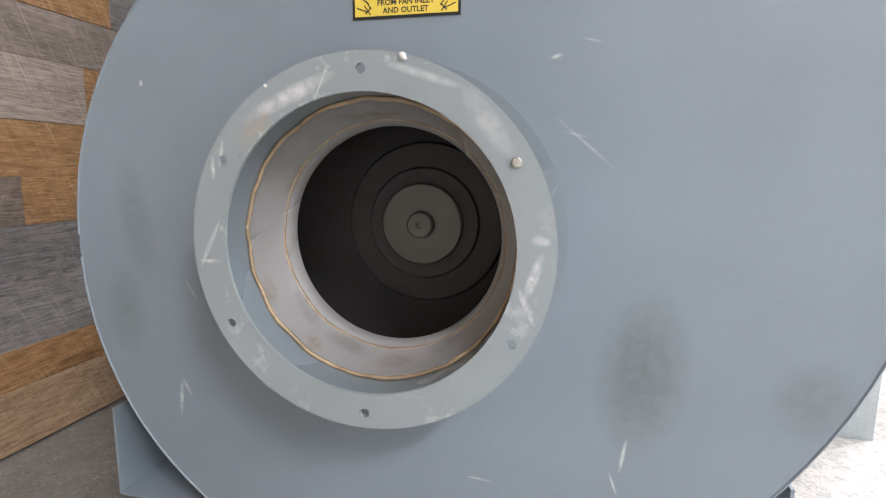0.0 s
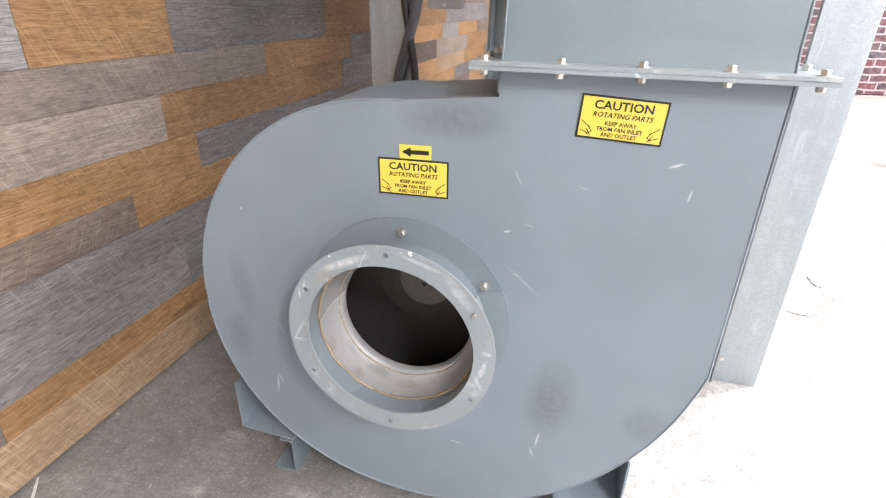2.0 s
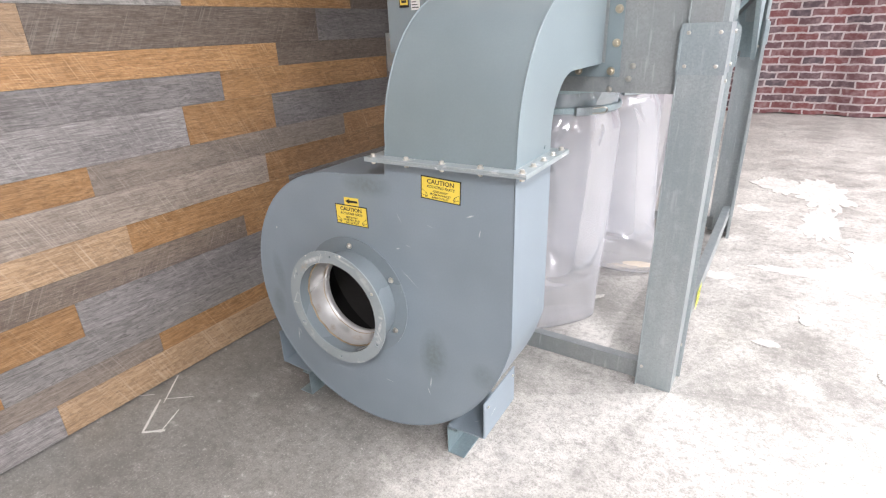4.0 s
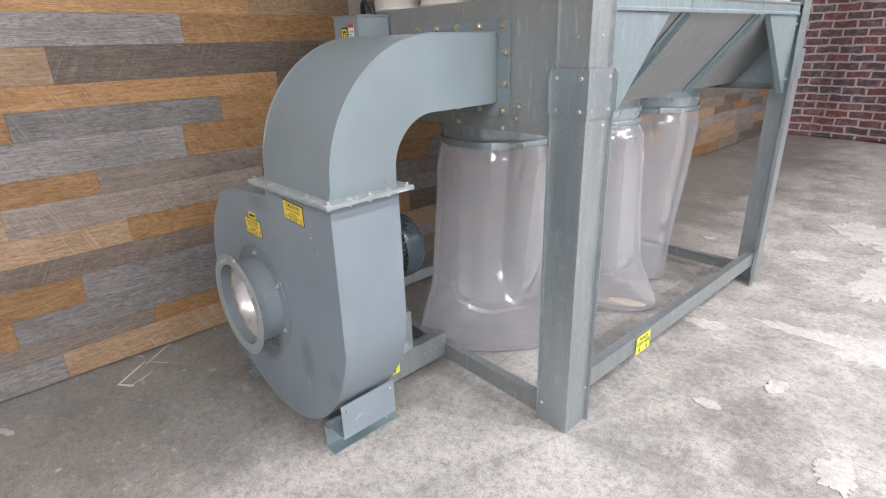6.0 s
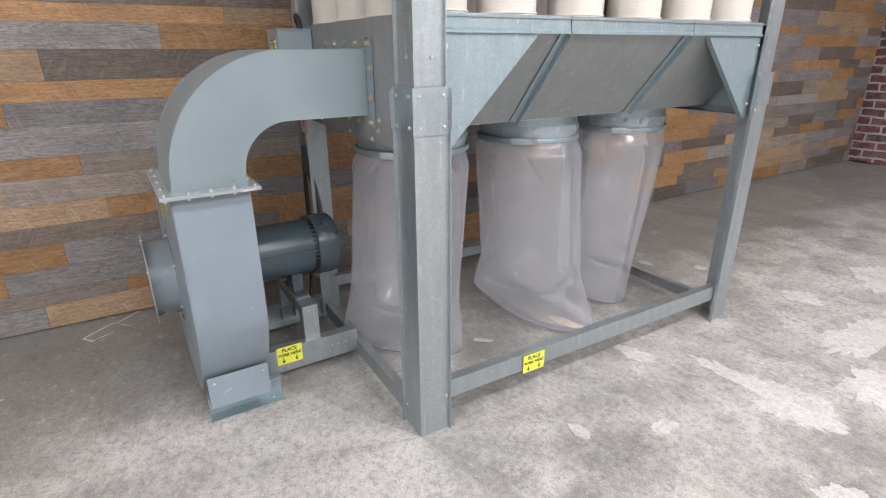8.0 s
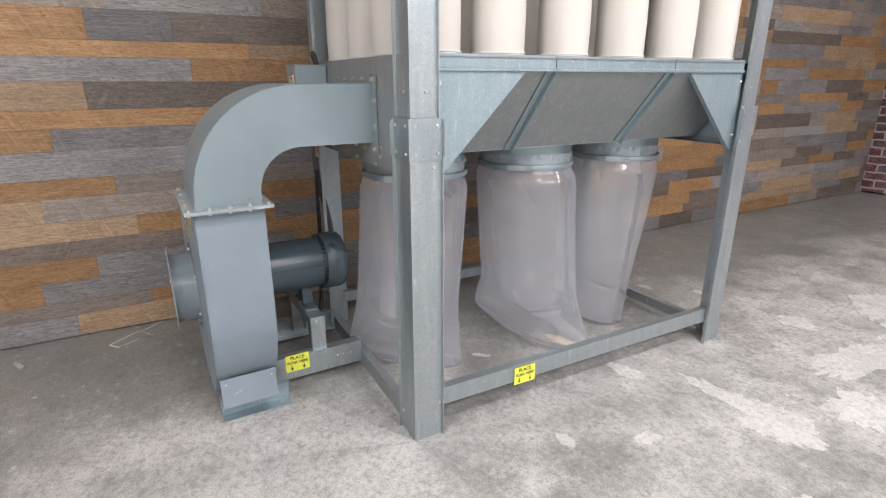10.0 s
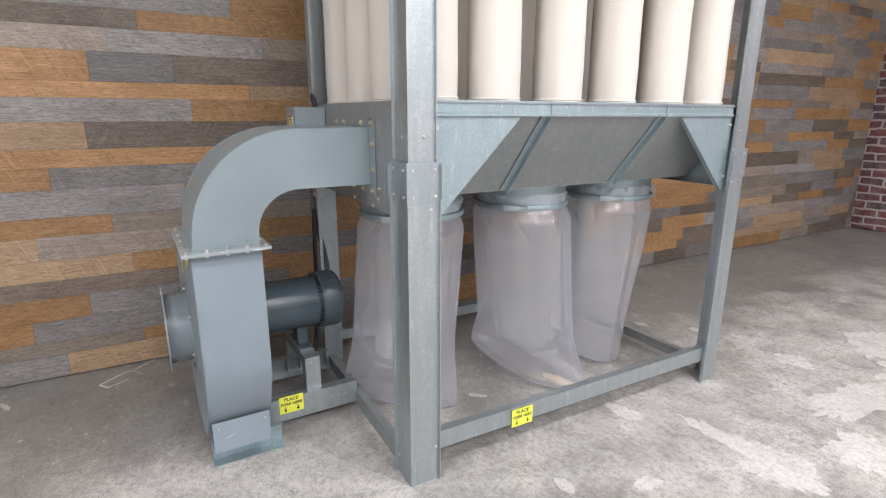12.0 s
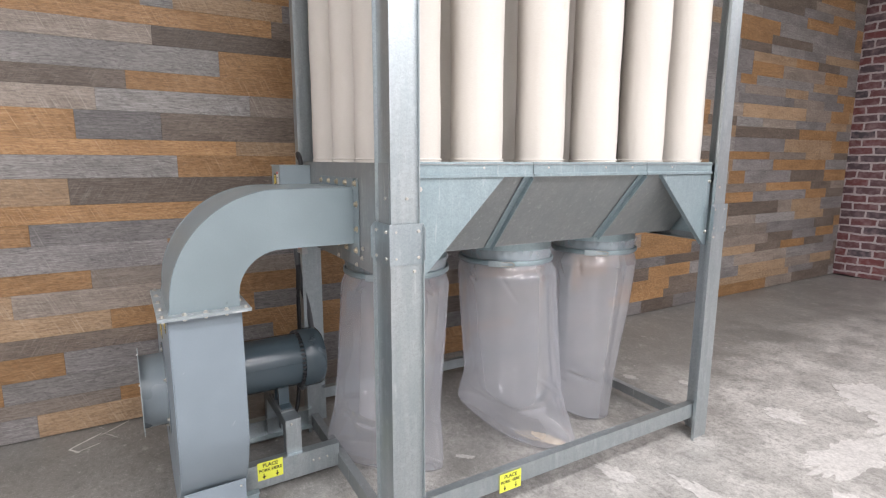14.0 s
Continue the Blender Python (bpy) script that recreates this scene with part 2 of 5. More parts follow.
CONE_MARKS = [((-0.105, 0.428, 0.006, 0.030, -38), SOOT, 0.4), ((-0.050, 0.388, 0.035, 0.006, 22), SOOT, 0.4), ((0.012, 0.375, 0.030, 0.005, -4), RUST, 0.5), ((0.070, 0.398, 0.022, 0.007, -34), SOOT, 0.35), ((-0.132, 0.500, 0.003, 0.022, 4), SOOT, 0.3), ((-0.120, 0.585, 0.005, 0.030, 30), RUST, 0.55), ((-0.02, 0.660, 0.05, 0.005, -6), RUST, 0.5), ((-0.138, 0.455, 0.004, 0.020, -20), RUST, 0.5), ((-0.085, 0.395, 0.016, 0.004, 40), RUST, 0.5)]
M_INNER = painted("worn_pale_inner_paint", (0.56, 0.56, 0.55), 0.28, 1.0, chips=1.0, marks=CONE_MARKS, metal=0.5)
M_WELD = plain("rusty_weld", (0.36, 0.27, 0.17), 0.55, 0.2, 0.8, 45.0)
# Near black: shade inside the blower as colour; also backs the plank joints.
M_DARK = plain("near_black", (0.022, 0.021, 0.020), 0.55, 0.2)
M_WHEEL = plain("dark_wheel", (0.085, 0.08, 0.076), 0.6, 0.2)
M_HUB = plain("dull_hub", (0.20, 0.19, 0.165), 0.55, 0.4)
M_MOTOR = painted("dark_motor_paint", (0.055, 0.078, 0.092), 0.22, 0.0)
M_RUBBER = plain("black_rubber", (0.018, 0.018, 0.02), 0.5)
M_YELLOW = plain("yellow_vinyl", (0.78, 0.60, 0.09), 0.4, 0, 0.04)
M_LIME = plain("lime_yellow_vinyl", (0.72, 0.74, 0.08), 0.4, 0, 0.04)
M_BLACK = plain("black_ink", (0.015, 0.015, 0.015), 0.5, 0, 0.02)
M_WHITE = plain("white_plaster", (0.78, 0.77, 0.75), 0.7, 0, 0.05, 3.0)
M_GREYWALL = plain("grey_plaster", (0.56, 0.555, 0.545), 0.8, 0, 0.08, 3.0)
M_BOX = painted("grey_enclosure_paint", (0.24, 0.29, 0.31), 0.4, 0.0)
M_GREEN = plain("green_plastic", (0.03, 0.30, 0.08), 0.35)
M_RED = plain("red_plastic", (0.50, 0.02, 0.02), 0.35)
M_CHALK = plain("white_paint", (0.62, 0.61, 0.58), 0.8, 0, 0.1)
M_TANFIX = plain("sawdust", (0.66, 0.55, 0.40), 0.9, 0, 0.25, 120.0)
WOODS = {
    "o": wood("golden_wood", (0.300, 0.158, 0.062), (0.450, 0.262, 0.122), (0.58, 0.41, 0.25), 0.42, 0.55, 0.45),
    "t": wood("tan_wood", (0.315, 0.205, 0.118), (0.45, 0.315, 0.196), (0.55, 0.45, 0.34), 0.38, 0.45, 0.5),
    "g": wood("grey_wood", (0.176, 0.162, 0.157), (0.296, 0.278, 0.270), (0.44, 0.422, 0.41), 0.35, 0.65, 0.3),
    "l": wood("pale_grey_wood", (0.222, 0.206, 0.196), (0.352, 0.332, 0.315), (0.50, 0.485, 0.47), 0.45, 0.75, 0.25),
    "d": wood("dark_brown_wood", (0.128, 0.098, 0.076), (0.215, 0.174, 0.142), (0.36, 0.32, 0.285), -0.5, 0.4, 0.35),
    "w": wood("greyed_tan_wood", (0.23, 0.188, 0.155), (0.35, 0.296, 0.25), (0.47, 0.42, 0.37), 0.4, 0.35, 0.45),
}


def plastic_film():
    m, nt, p = nodes_of("clear_plastic_film")
    out = nt.nodes["Material Output"]
    nt.nodes.remove(p)
    tr = nt.nodes.new("ShaderNodeBsdfTransparent")
    tr.inputs[0].default_value = (0.97, 0.97, 0.98, 1)
    tl = nt.nodes.new("ShaderNodeBsdfTranslucent")
    tl.inputs[0].default_value = (0.91, 0.93, 0.99, 1)
    df = nt.nodes.new("ShaderNodeBsdfDiffuse")
    df.inputs[0].default_value = (0.88, 0.90, 0.96, 1)
    gl = nt.nodes.new("ShaderNodeBsdfGlossy")
    gl.inputs["Roughness"].default_value = 0.10
    a, b, c = (nt.nodes.new("ShaderNodeMixShader") for _ in range(3))
    a.inputs[0].default_value = 0.42
    nt.links.new(tl.outputs[0], a.inputs[1])
    nt.links.new(df.outputs[0], a.inputs[2])
    haze = noise_tex(nt, coords(nt), 5.0, 3)
    hz = ramp(nt, haze.outputs[0], [(0.3, 0.28), (0.75, 0.31)])
    nt.links.new(hz.outputs[0], b.inputs[0])
    nt.links.new(tr.outputs[0], b.inputs[1])
    nt.links.new(a.outputs[0], b.inputs[2])
    fr = node(nt, "ShaderNodeFresnel", IOR=1.5)
    sheen = ramp(nt, fr.outputs[0], [(0.0, 0.025), (0.04, 0.05), (0.35, 0.15), (1.0, 0.20)])
    nt.links.new(sheen.outputs[0], c.inputs[0])
    nt.links.new(b.outputs[0], c.inputs[1])
    nt.links.new(gl.outputs[0], c.inputs[2])
    nt.links.new(c.outputs[0], out.inputs[0])
    return m


def cloth():
    m, nt, p = nodes_of("cream_filter_cloth")
    n = noise_tex(nt, coords(nt), 3.0, 3)
    weave = noise_tex(nt, coords(nt, (1, 1, 7)), 90, 3)
    c = mix(nt, n.outputs[0], (0.58, 0.545, 0.492), (0.64, 0.607, 0.556))
    c = mix(nt, ramp(nt, weave.outputs[0], [(0.4, 0.0), (0.7, 0.3)]).outputs[0], c, (0.50, 0.458, 0.395))
    spot = noise_tex(nt, coords(nt), 9, 4)
    c = mix(nt, ramp(nt, spot.outputs[0], [(0.68, 0.0), (0.78, 0.4)]).outputs[0], c, (0.36, 0.31, 0.25))
    nt.links.new(c, p.inputs["Base Color"])
    p.inputs["Roughness"].default_value = 0.85
    fold = noise_tex(nt, coords(nt, (5, 5, 0.8)), 1.6, 3)
    h = mix(nt, 0.12, fold.outputs[0], weave.outputs[0])
    bump(nt, p, h, 0.35, 0.02)
    return m


def concrete(name, dark, lite):
    m, nt, p = nodes_of(name)
    mp = coords(nt)
    big = noise_tex(nt, mp, 0.55, 5, 0.6)
    mid = noise_tex(nt, mp, 2.6, 7, 0.66)
    fine = noise_tex(nt, mp, 38, 6, 0.7)
    c = mix(nt, ramp(nt, mid.outputs[0], [(0.36, 0.0), (0.62, 1.0)]).outputs[0], dark, lite)
    c = mix(nt, ramp(nt, big.outputs[0], [(0.42, 0.0), (0.60, 0.55)]).outputs[0], c, tuple(x * 1.12 for x in lite))
    # Dirt plus the weaker light near the plank wall, both put into colour.
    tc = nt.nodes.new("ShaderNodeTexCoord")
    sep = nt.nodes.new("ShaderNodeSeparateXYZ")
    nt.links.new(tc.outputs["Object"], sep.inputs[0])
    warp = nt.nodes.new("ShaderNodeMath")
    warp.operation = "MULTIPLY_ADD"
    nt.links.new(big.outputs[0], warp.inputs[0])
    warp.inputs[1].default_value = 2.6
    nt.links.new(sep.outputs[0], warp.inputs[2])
    dimmed = ramp(nt, warp.outputs[0], [(0.4, 0.70), (1.8, 0.0)])
    c = mix(nt, dimmed.outputs[0], c, tuple(x * 0.66 for x in dark))
    blot = noise_tex(nt, mp, 7.5, 8, 0.72)
    c = mix(nt, ramp(nt, blot.outputs[0], [(0.34, 0.45), (0.50, 0.0)]).outputs[0], c, tuple(x * 0.62 for x in dark))
    c = mix(nt, ramp(nt, blot.outputs[0], [(0.57, 0.0), (0.70, 0.4)]).outputs[0], c, tuple(x * 1.35 for x in lite))
    c = mix(nt, ramp(nt, fine.outputs[0], [(0.36, 0.45), (0.52, 0.0)]).outputs[0], c, tuple(x * 0.5 for x in dark))
    c = mix(nt, ramp(nt, fine.outputs[0], [(0.60, 0.0), (0.72, 0.45)]).outputs[0], c, tuple(x * 1.5 for x in lite))
    grit = noise_tex(nt, mp, 140, 4, 0.7)
    c = mix(nt, ramp(nt, grit.outputs[0], [(0.38, 0.4), (0.5, 0.0)]).outputs[0], c, tuple(x * 0.55 for x in dark))
    c = mix(nt, ramp(nt, grit.outputs[0], [(0.58, 0.0), (0.7, 0.4)]).outputs[0], c, tuple(x * 1.4 for x in lite))
    crack = noise_tex(nt, mp, 1.7, 9, 0.75)
    c = mix(nt, ramp(nt, crack.outputs[0], [(0.0, 0.0), (0.492, 0.0), (0.5, 0.4), (0.508, 0.0)]).outputs[0], c, tuple(x * 0.5 for x in dark))
    fl = node(nt, "ShaderNodeTexVoronoi", Scale=5.0)
    fl.distance = "EUCLIDEAN"
    wob = mix(nt, 0.06, mp.outputs[0], mid.outputs["Color"])
    nt.links.new(wob, fl.inputs["Vector"])
    c = mix(nt, ramp(nt, fl.outputs["Distance"], [(0.03, 0.6), (0.06, 0.0)]).outputs[0], c, (0.60, 0.59, 0.56))
    nt.links.new(c, p.inputs["Base Color"])
    rr = ramp(nt, mid.outputs[0], [(0.3, 0.34), (0.7, 0.58)])
    nt.links.new(rr.outputs[0], p.inputs["Roughness"])
    h = mix(nt, 0.4, fine.outputs[0], mid.outputs[0])
    bump(nt, p, h, 0.18, 0.004)
    return m


def brick_print():
    m, nt, p = nodes_of("printed_brick_fabric")
    tc = nt.nodes.new("ShaderNodeTexCoord")
    sep = nt.nodes.new("ShaderNodeSeparateXYZ")
    comb = nt.nodes.new("ShaderNodeCombineXYZ")
    nt.links.new(tc.outputs["Object"], sep.inputs[0])
    nt.links.new(sep.outputs[0], comb.inputs[0])
    nt.links.new(sep.outputs[2], comb.inputs[1])
    nz = noise_tex(nt, coords(nt), 6.0, 5, 0.7)
    wob = mix(nt, 0.06, comb.outputs[0], nz.outputs["Color"], "ADD")
    b = node(nt, "ShaderNodeTexBrick", Scale=1.0)
    b.inputs["Color1"].default_value = (0.15, 0.042, 0.042, 1)
    b.inputs["Color2"].default_value = (0.055, 0.045, 0.055, 1)
    b.inputs["Mortar"].default_value = (0.36, 0.32, 0.315, 1)
    b.inputs["Mortar Size"].default_value = 0.013
    b.inputs["Mortar Smooth"].default_value = 0.25
    b.inputs["Brick Width"].default_value = 0.27
    b.inputs["Row Height"].default_value = 0.103
    nt.links.new(wob, b.inputs["Vector"])
    n2 = noise_tex(nt, coords(nt), 14, 5)
    c = mix(nt, ramp(nt, n2.outputs[0], [(0.45, 0.0), (0.75, 0.6)]).outputs[0], b.outputs[0], (0.27, 0.20, 0.20))
    nt.links.new(c, p.inputs["Base Color"])
    p.inputs["Roughness"].default_value = 0.8
    bump(nt, p, n2.outputs[0], 0.1, 0.003)
    return m


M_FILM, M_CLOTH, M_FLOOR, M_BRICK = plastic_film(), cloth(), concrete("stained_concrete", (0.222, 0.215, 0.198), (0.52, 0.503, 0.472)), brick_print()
M_SKIM = concrete("pale_skim_concrete", (0.52, 0.503, 0.475), (0.58, 0.562, 0.535))


# ---- mesh helpers ----
def finish(bm, smooth=None):
    bmesh.ops.recalc_face_normals(bm, faces=bm.faces)
    if smooth is not None:
        lim = radians(smooth)
        for f in bm.faces:
            f.smooth = True
        for e in bm.edges:
            e.smooth = len(e.link_faces) == 2 and e.calc_face_angle(0) < lim


def mesh_of(name, bm, material, smooth=None, bevel=0.0):
    if bevel:
        hard = [e for e in bm.edges if len(e.link_faces) == 2 and e.calc_face_angle(0) > 0.7]
        bmesh.ops.bevel(bm, geom=hard, offset=bevel, segments=2, profile=0.6, affect="EDGES", clamp_overlap=True)
        smooth = 40 if smooth is None else smooth
    finish(bm, smooth)
    me = bpy.data.meshes.new(name)
    bm.to_mesh(me)
    bm.free()
    for mt in (material if isinstance(material, (list, tuple)) else (material,)):
        me.materials.append(mt)
    return me


def part(name, bm, material, parent, label="", smooth=None, bevel=0.0):
    ob = new(name, mesh_of(name, bm, material, smooth, bevel))
    ob.parent = parent
    if label:
        tagged(ob, label)
    return ob


def thing(name, label, category, at=(0, 0, 0), group="", kind=""):
    ob = new(name)
    ob.empty_display_size = 0.05
    ob.location = at
    return tagged(ob, label, category, group, kind)


def box(bm, x0, x1, y0, y1, z0, z1):
    vs = [bm.verts.new(v) for v in ((x0, y0, z0), (x1, y0, z0), (x1, y1, z0), (x0, y1, z0), (x0, y0, z1), (x1, y0, z1), (x1, y1, z1), (x0, y1, z1))]
    for f in ((0, 3, 2, 1), (4, 5, 6, 7), (0, 1, 5, 4), (1, 2, 6, 5), (2, 3, 7, 6), (3, 0, 4, 7)):
        bm.faces.new([vs[i] for i in f])
    return bm


def B(*a):
    return box(bmesh.new(), *a)


AX = {"x": lambda u, v, w: (w, u, v), "y": lambda u, v, w: (u, w, v), "z": lambda u, v, w: (u, v, w)}


def prism(bm, pts, axis, lo, hi):
    f = AX[axis]
    a = [bm.verts.new(f(u, v, lo)) for u, v in pts]
    b = [bm.verts.new(f(u, v, hi)) for u, v in pts]
    bm.faces.new(a)
    bm.faces.new(b[::-1])
    n = len(pts)
    for i in range(n):
        bm.faces.new((a[i], b[i], b[(i + 1) % n], a[(i + 1) % n]))
    return bm


def strip(pts, t):
    """A closed outline that gives the polyline a thickness t on its left."""
    pts = [Vector(p) for p in pts]
    out = []
    for i, p in enumerate(pts):
        d = [(pts[j + 1] - pts[j]).normalized() for j in (i - 1, i) if 0 <= j < len(pts) - 1]
        ns = [Vector((-q.y, q.x)) for q in d]
        n = sum(ns, Vector((0, 0))).normalized()
        out.append(p + n * (t / max(0.3, n.dot(ns[0]))))
    return [tuple(p) for p in pts] + [tuple(p) for p in reversed(out)]


def ribbon(bm, pts, t, axis, lo, hi):
    """A bent sheet of thickness t, as quads."""
    poly = strip(pts, t)
    n = len(pts)
    f = AX[axis]
    lv = [bm.verts.new(f(u, v, lo)) for u, v in poly]
    hv = [bm.verts.new(f(u, v, hi)) for u, v in poly]
    m = len(poly)
    for i in range(m):
        bm.faces.new((lv[i], hv[i], hv[(i + 1) % m], lv[(i + 1) % m]))
    for i in range(n - 1):
        j, k = m - 1 - i, m - 2 - i
        bm.faces.new((lv[i], lv[i + 1], lv[k], lv[j]))
        bm.faces.new((hv[j], hv[k], hv[i + 1], hv[i]))
    return bm


def holed(bm, outer, holes, axis, lo, hi):
    f = AX[axis]
    loops = []
    for pts in [outer] + holes:
        vs = [bm.verts.new(f(u, v, lo)) for u, v in pts]
        loops.append([bm.edges.new((vs[i], vs[(i + 1) % len(vs)])) for i in range(len(vs))])
    r = bmesh.ops.triangle_fill(bm, edges=[e for l in loops for e in l], use_beauty=True)
    faces = [g for g in r["geom"] if isinstance(g, bmesh.types.BMFace)]
    ex = bmesh.ops.extrude_face_region(bm, geom=faces)
    d = Vector(f(0, 0, hi - lo))
    bmesh.ops.translate(bm, vec=d, verts=[g for g in ex["geom"] if isinstance(g, bmesh.types.BMVert)])
    return bm


def ring_pts(cu, cv, r, n=48, a0=0.0):
    return [(cu + r * math.cos(a0 + 2 * math.pi * i / n), cv + r * math.sin(a0 + 2 * math.pi * i / n)) for i in range(n)]


def lathe(bm, profile, axis, cu, cv, seg=48):
    """Turn a profile of (radius, height) round an axis through (cu, cv)."""
    f = AX[axis]
    rows = []
    for r, h in profile:
        if r < 1e-6:
            rows.append([bm.verts.new(f(cu, cv, h))])
        else:
            rows.append([bm.verts.new(f(u, v, h)) for u, v in ring_pts(cu, cv, r, seg)])
    for a, b in zip(rows, rows[1:]):
        for i in range(seg):
            j = (i + 1) % seg
            q = [a[i % len(a)], a[j % len(a)], b[j % len(b)], b[i % len(b)]]
            q = list(dict.fromkeys(q))
            if len(q) > 2:
                bm.faces.new(q)
    return bm


def tube(bm, pts, r, seg=10):
    pts = [Vector(p) for p in pts]
    rows = []
    for i, p in enumerate(pts):
        d = (pts[min(i + 1, len(pts) - 1)] - pts[max(i - 1, 0)]).normalized()
        q = d.to_track_quat("Z", "Y")
        rows.append([bm.verts.new(p + q @ Vector((r * math.cos(a), r * math.sin(a), 0))) for a in (2 * math.pi * k / seg for k in range(seg))])
    for a, b in zip(rows, rows[1:]):
        for k in range(seg):
            bm.faces.new((a[k], a[(k + 1) % seg], b[(k + 1) % seg], b[k]))
    bm.faces.new(rows[0])
    bm.faces.new(rows[-1][::-1])
    return bm


def smooth_path(pts, n=8):
    pts = [Vector(p) for p in pts]
    out = []
    for i in range(len(pts) - 1):
        p0, p1, p2, p3 = pts[max(i - 1, 0)], pts[i], pts[i + 1], pts[min(i + 2, len(pts) - 1)]
        for k in range(n):
            t = k / n
            out.append(0.5 * ((2 * p1) + (p2 - p0) * t + (2 * p0 - 5 * p1 + 4 * p2 - p3) * t * t + (3 * p1 - p0 - 3 * p2 + p3) * t ** 3))
    return out + [pts[-1]]


def bolt_mesh(name, r, h, material, washer=True):
    bm = bmesh.new()
    z = 0.0
    if washer:
        lathe(bm, [(0, 0), (r * 1.55, 0), (r * 1.55, r * 0.25), (0, r * 0.25)], "z", 0, 0, 14)
        z = r * 0.25
    lathe(bm, [(0, z), (r, z), (r, z + h * 0.85), (r * 0.82, z + h), (0, z + h)], "z", 0, 0, 6)
    return mesh_of(name, bm, material)


BOLT = bolt_mesh("bolt", 0.0062, 0.007, M_ZINC)
BOLT_BIG = bolt_mesh("bolt", 0.0085, 0.009, M_BRASS)
RIVET = bolt_mesh("bolt", 0.005, 0.004, M_ZINC, False)
TURN = {"+z": (0, 0, 0), "-z": (180, 0, 0), "+x": (0, 90, 0), "-x": (0, -90, 0), "+y": (-90, 0, 0), "-y": (90, 0, 0)}


def bolt(parent, mesh, p, way, spin=0.0, name="bolt"):
    ob = new(name, mesh)
    ob.parent = parent
    ob.matrix_local = pose(*p, *TURN[way]) @ pose(0, 0, 0, 0, 0, spin)
    return ob


def lettering(parent, text, size, m, name="lettering", shear=0.0, bold=0.0, width=1.0):
    cu = bpy.data.curves.new(name, "FONT")
    cu.body, cu.size, cu.align_x, cu.align_y, cu.shear, cu.offset = text, size, "CENTER", "CENTER", shear, bold
    cu.resolution_u = 2
    tmp = new("tmp", cu)
    bpy.context.view_layer.update()
    me = bpy.data.meshes.new_from_object(tmp.evaluated_get(bpy.context.evaluated_depsgraph_get()))
    bpy.data.objects.remove(tmp)
    me.materials.clear()
    me.materials.append(M_BLACK)
    ob = new(name, me)
    ob.parent = parent
    ob.matrix_local = m @ Matrix.Diagonal((width, 1, 1, 1))
    return ob


# ---- setting ----
X_WALL, Y_FAR, X_EAST, Y_SOUTH = -1.795, 7.58, 6.2, -5.2
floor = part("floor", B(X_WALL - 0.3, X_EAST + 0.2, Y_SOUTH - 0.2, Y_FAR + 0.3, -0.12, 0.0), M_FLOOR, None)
tagged(floor, "worn grey concrete floor with pale skim patches", "floor", kind="structure")
wall_west = part("wall_west", B(X_WALL - 0.2, X_WALL - 0.012, Y_SOUTH, Y_FAR + 0.2, 0, CEILING), M_DARK, None)
tagged(wall_west, "wall clad in mixed grey and golden wood planks", "wall", kind="structure")
wall_north = part("wall_north", B(X_WALL, X_EAST, Y_FAR + 0.03, Y_FAR + 0.2, 0, CEILING), M_WHITE, None)
tagged(wall_north, "plain white wall behind a brick-print backdrop", "wall", kind="structure")
# Unseen walls added to close the room; their grey limits bounced light.
wall_east = part("wall_east", B(X_EAST, X_EAST + 0.2, Y_SOUTH, Y_FAR + 0.2, 0, CEILING), M_GREYWALL, None)
tagged(wall_east, "unseen plain grey wall, toned to limit bounced light", "wall", kind="structure")
wall_south = part("wall_south", B(X_WALL, X_EAST, Y_SOUTH - 0.2, Y_SOUTH, 0, CEILING), M_GREYWALL, None)
tagged(wall_south, "unseen plain grey wall, toned to limit bounced light", "wall", kind="structure")
ceiling = part("ceiling", B(X_WALL - 0.2, X_EAST + 0.2, Y_SOUTH - 0.2, Y_FAR + 0.2, CEILING, CEILING + 0.15), M_WHITE, None)
tagged(ceiling, "plain white ceiling", "ceiling", kind="structure")


def brick_backdrop():
    """A hanging sheet printed with bricks, gently rippled, its hem on the floor."""
    bm = bmesh.new()
    nx, x0, x1 = 160, X_WALL + 0.005, 5.8

    def ripple(x, z):
        return 0.035 * math.sin(x * 4.1) + 0.02 * math.sin(x * 9.7 + 1.3 + z * 0.3)

    rows = []
    for k in range(7):
        z = 0.012 + (3.6 - 0.012) * k / 6
        rows.append([bm.verts.new((x0 + (x1 - x0) * i / nx, Y_FAR - 0.1 + ripple(x0 + (x1 - x0) * i / nx, z) * (1 - 0.5 * k / 6), z + (0.01 * math.sin(i * 0.5) if k == 0 else 0))) for i in range(nx + 1)])
    for a, b in zip(rows, rows[1:]):
        for i in range(nx):
            bm.faces.new((a[i], a[i + 1], b[i + 1], b[i]))
    ex = bmesh.ops.extrude_face_region(bm, geom=list(bm.faces))
    bmesh.ops.translate(bm, vec=(0, 0.004, 0), verts=[g for g in ex["geom"] if isinstance(g, bmesh.types.BMVert)])
    ob = part("brick_backdrop", bm, M_BRICK, None, smooth=60)
    tagged(ob, "hanging fabric backdrop printed with red and dark bricks", "backdrop", kind="structure")


brick_backdrop()


# ---- dust collector frame ----
L, W = 1.935, 1.25
Z_TOP = 1.525
collector = thing("dust_collector", "galvanized steel dust collector frame with hopper standing on concrete", "dust collector", (-W / 2, L / 2, 0))


def cpart(name, bm, material, label="", smooth=None, bevel=0.0, parent=None):
    bmesh.ops.translate(bm, vec=(W / 2, -L / 2, 0), verts=bm.verts)
    return part(name, bm, material, parent or collector, label, smooth, bevel)


def cbolt(mesh, p, way, spin=0.0):
    return bolt(collector, mesh, (p[0] + W / 2, p[1] - L / 2, p[2]), way, spin)


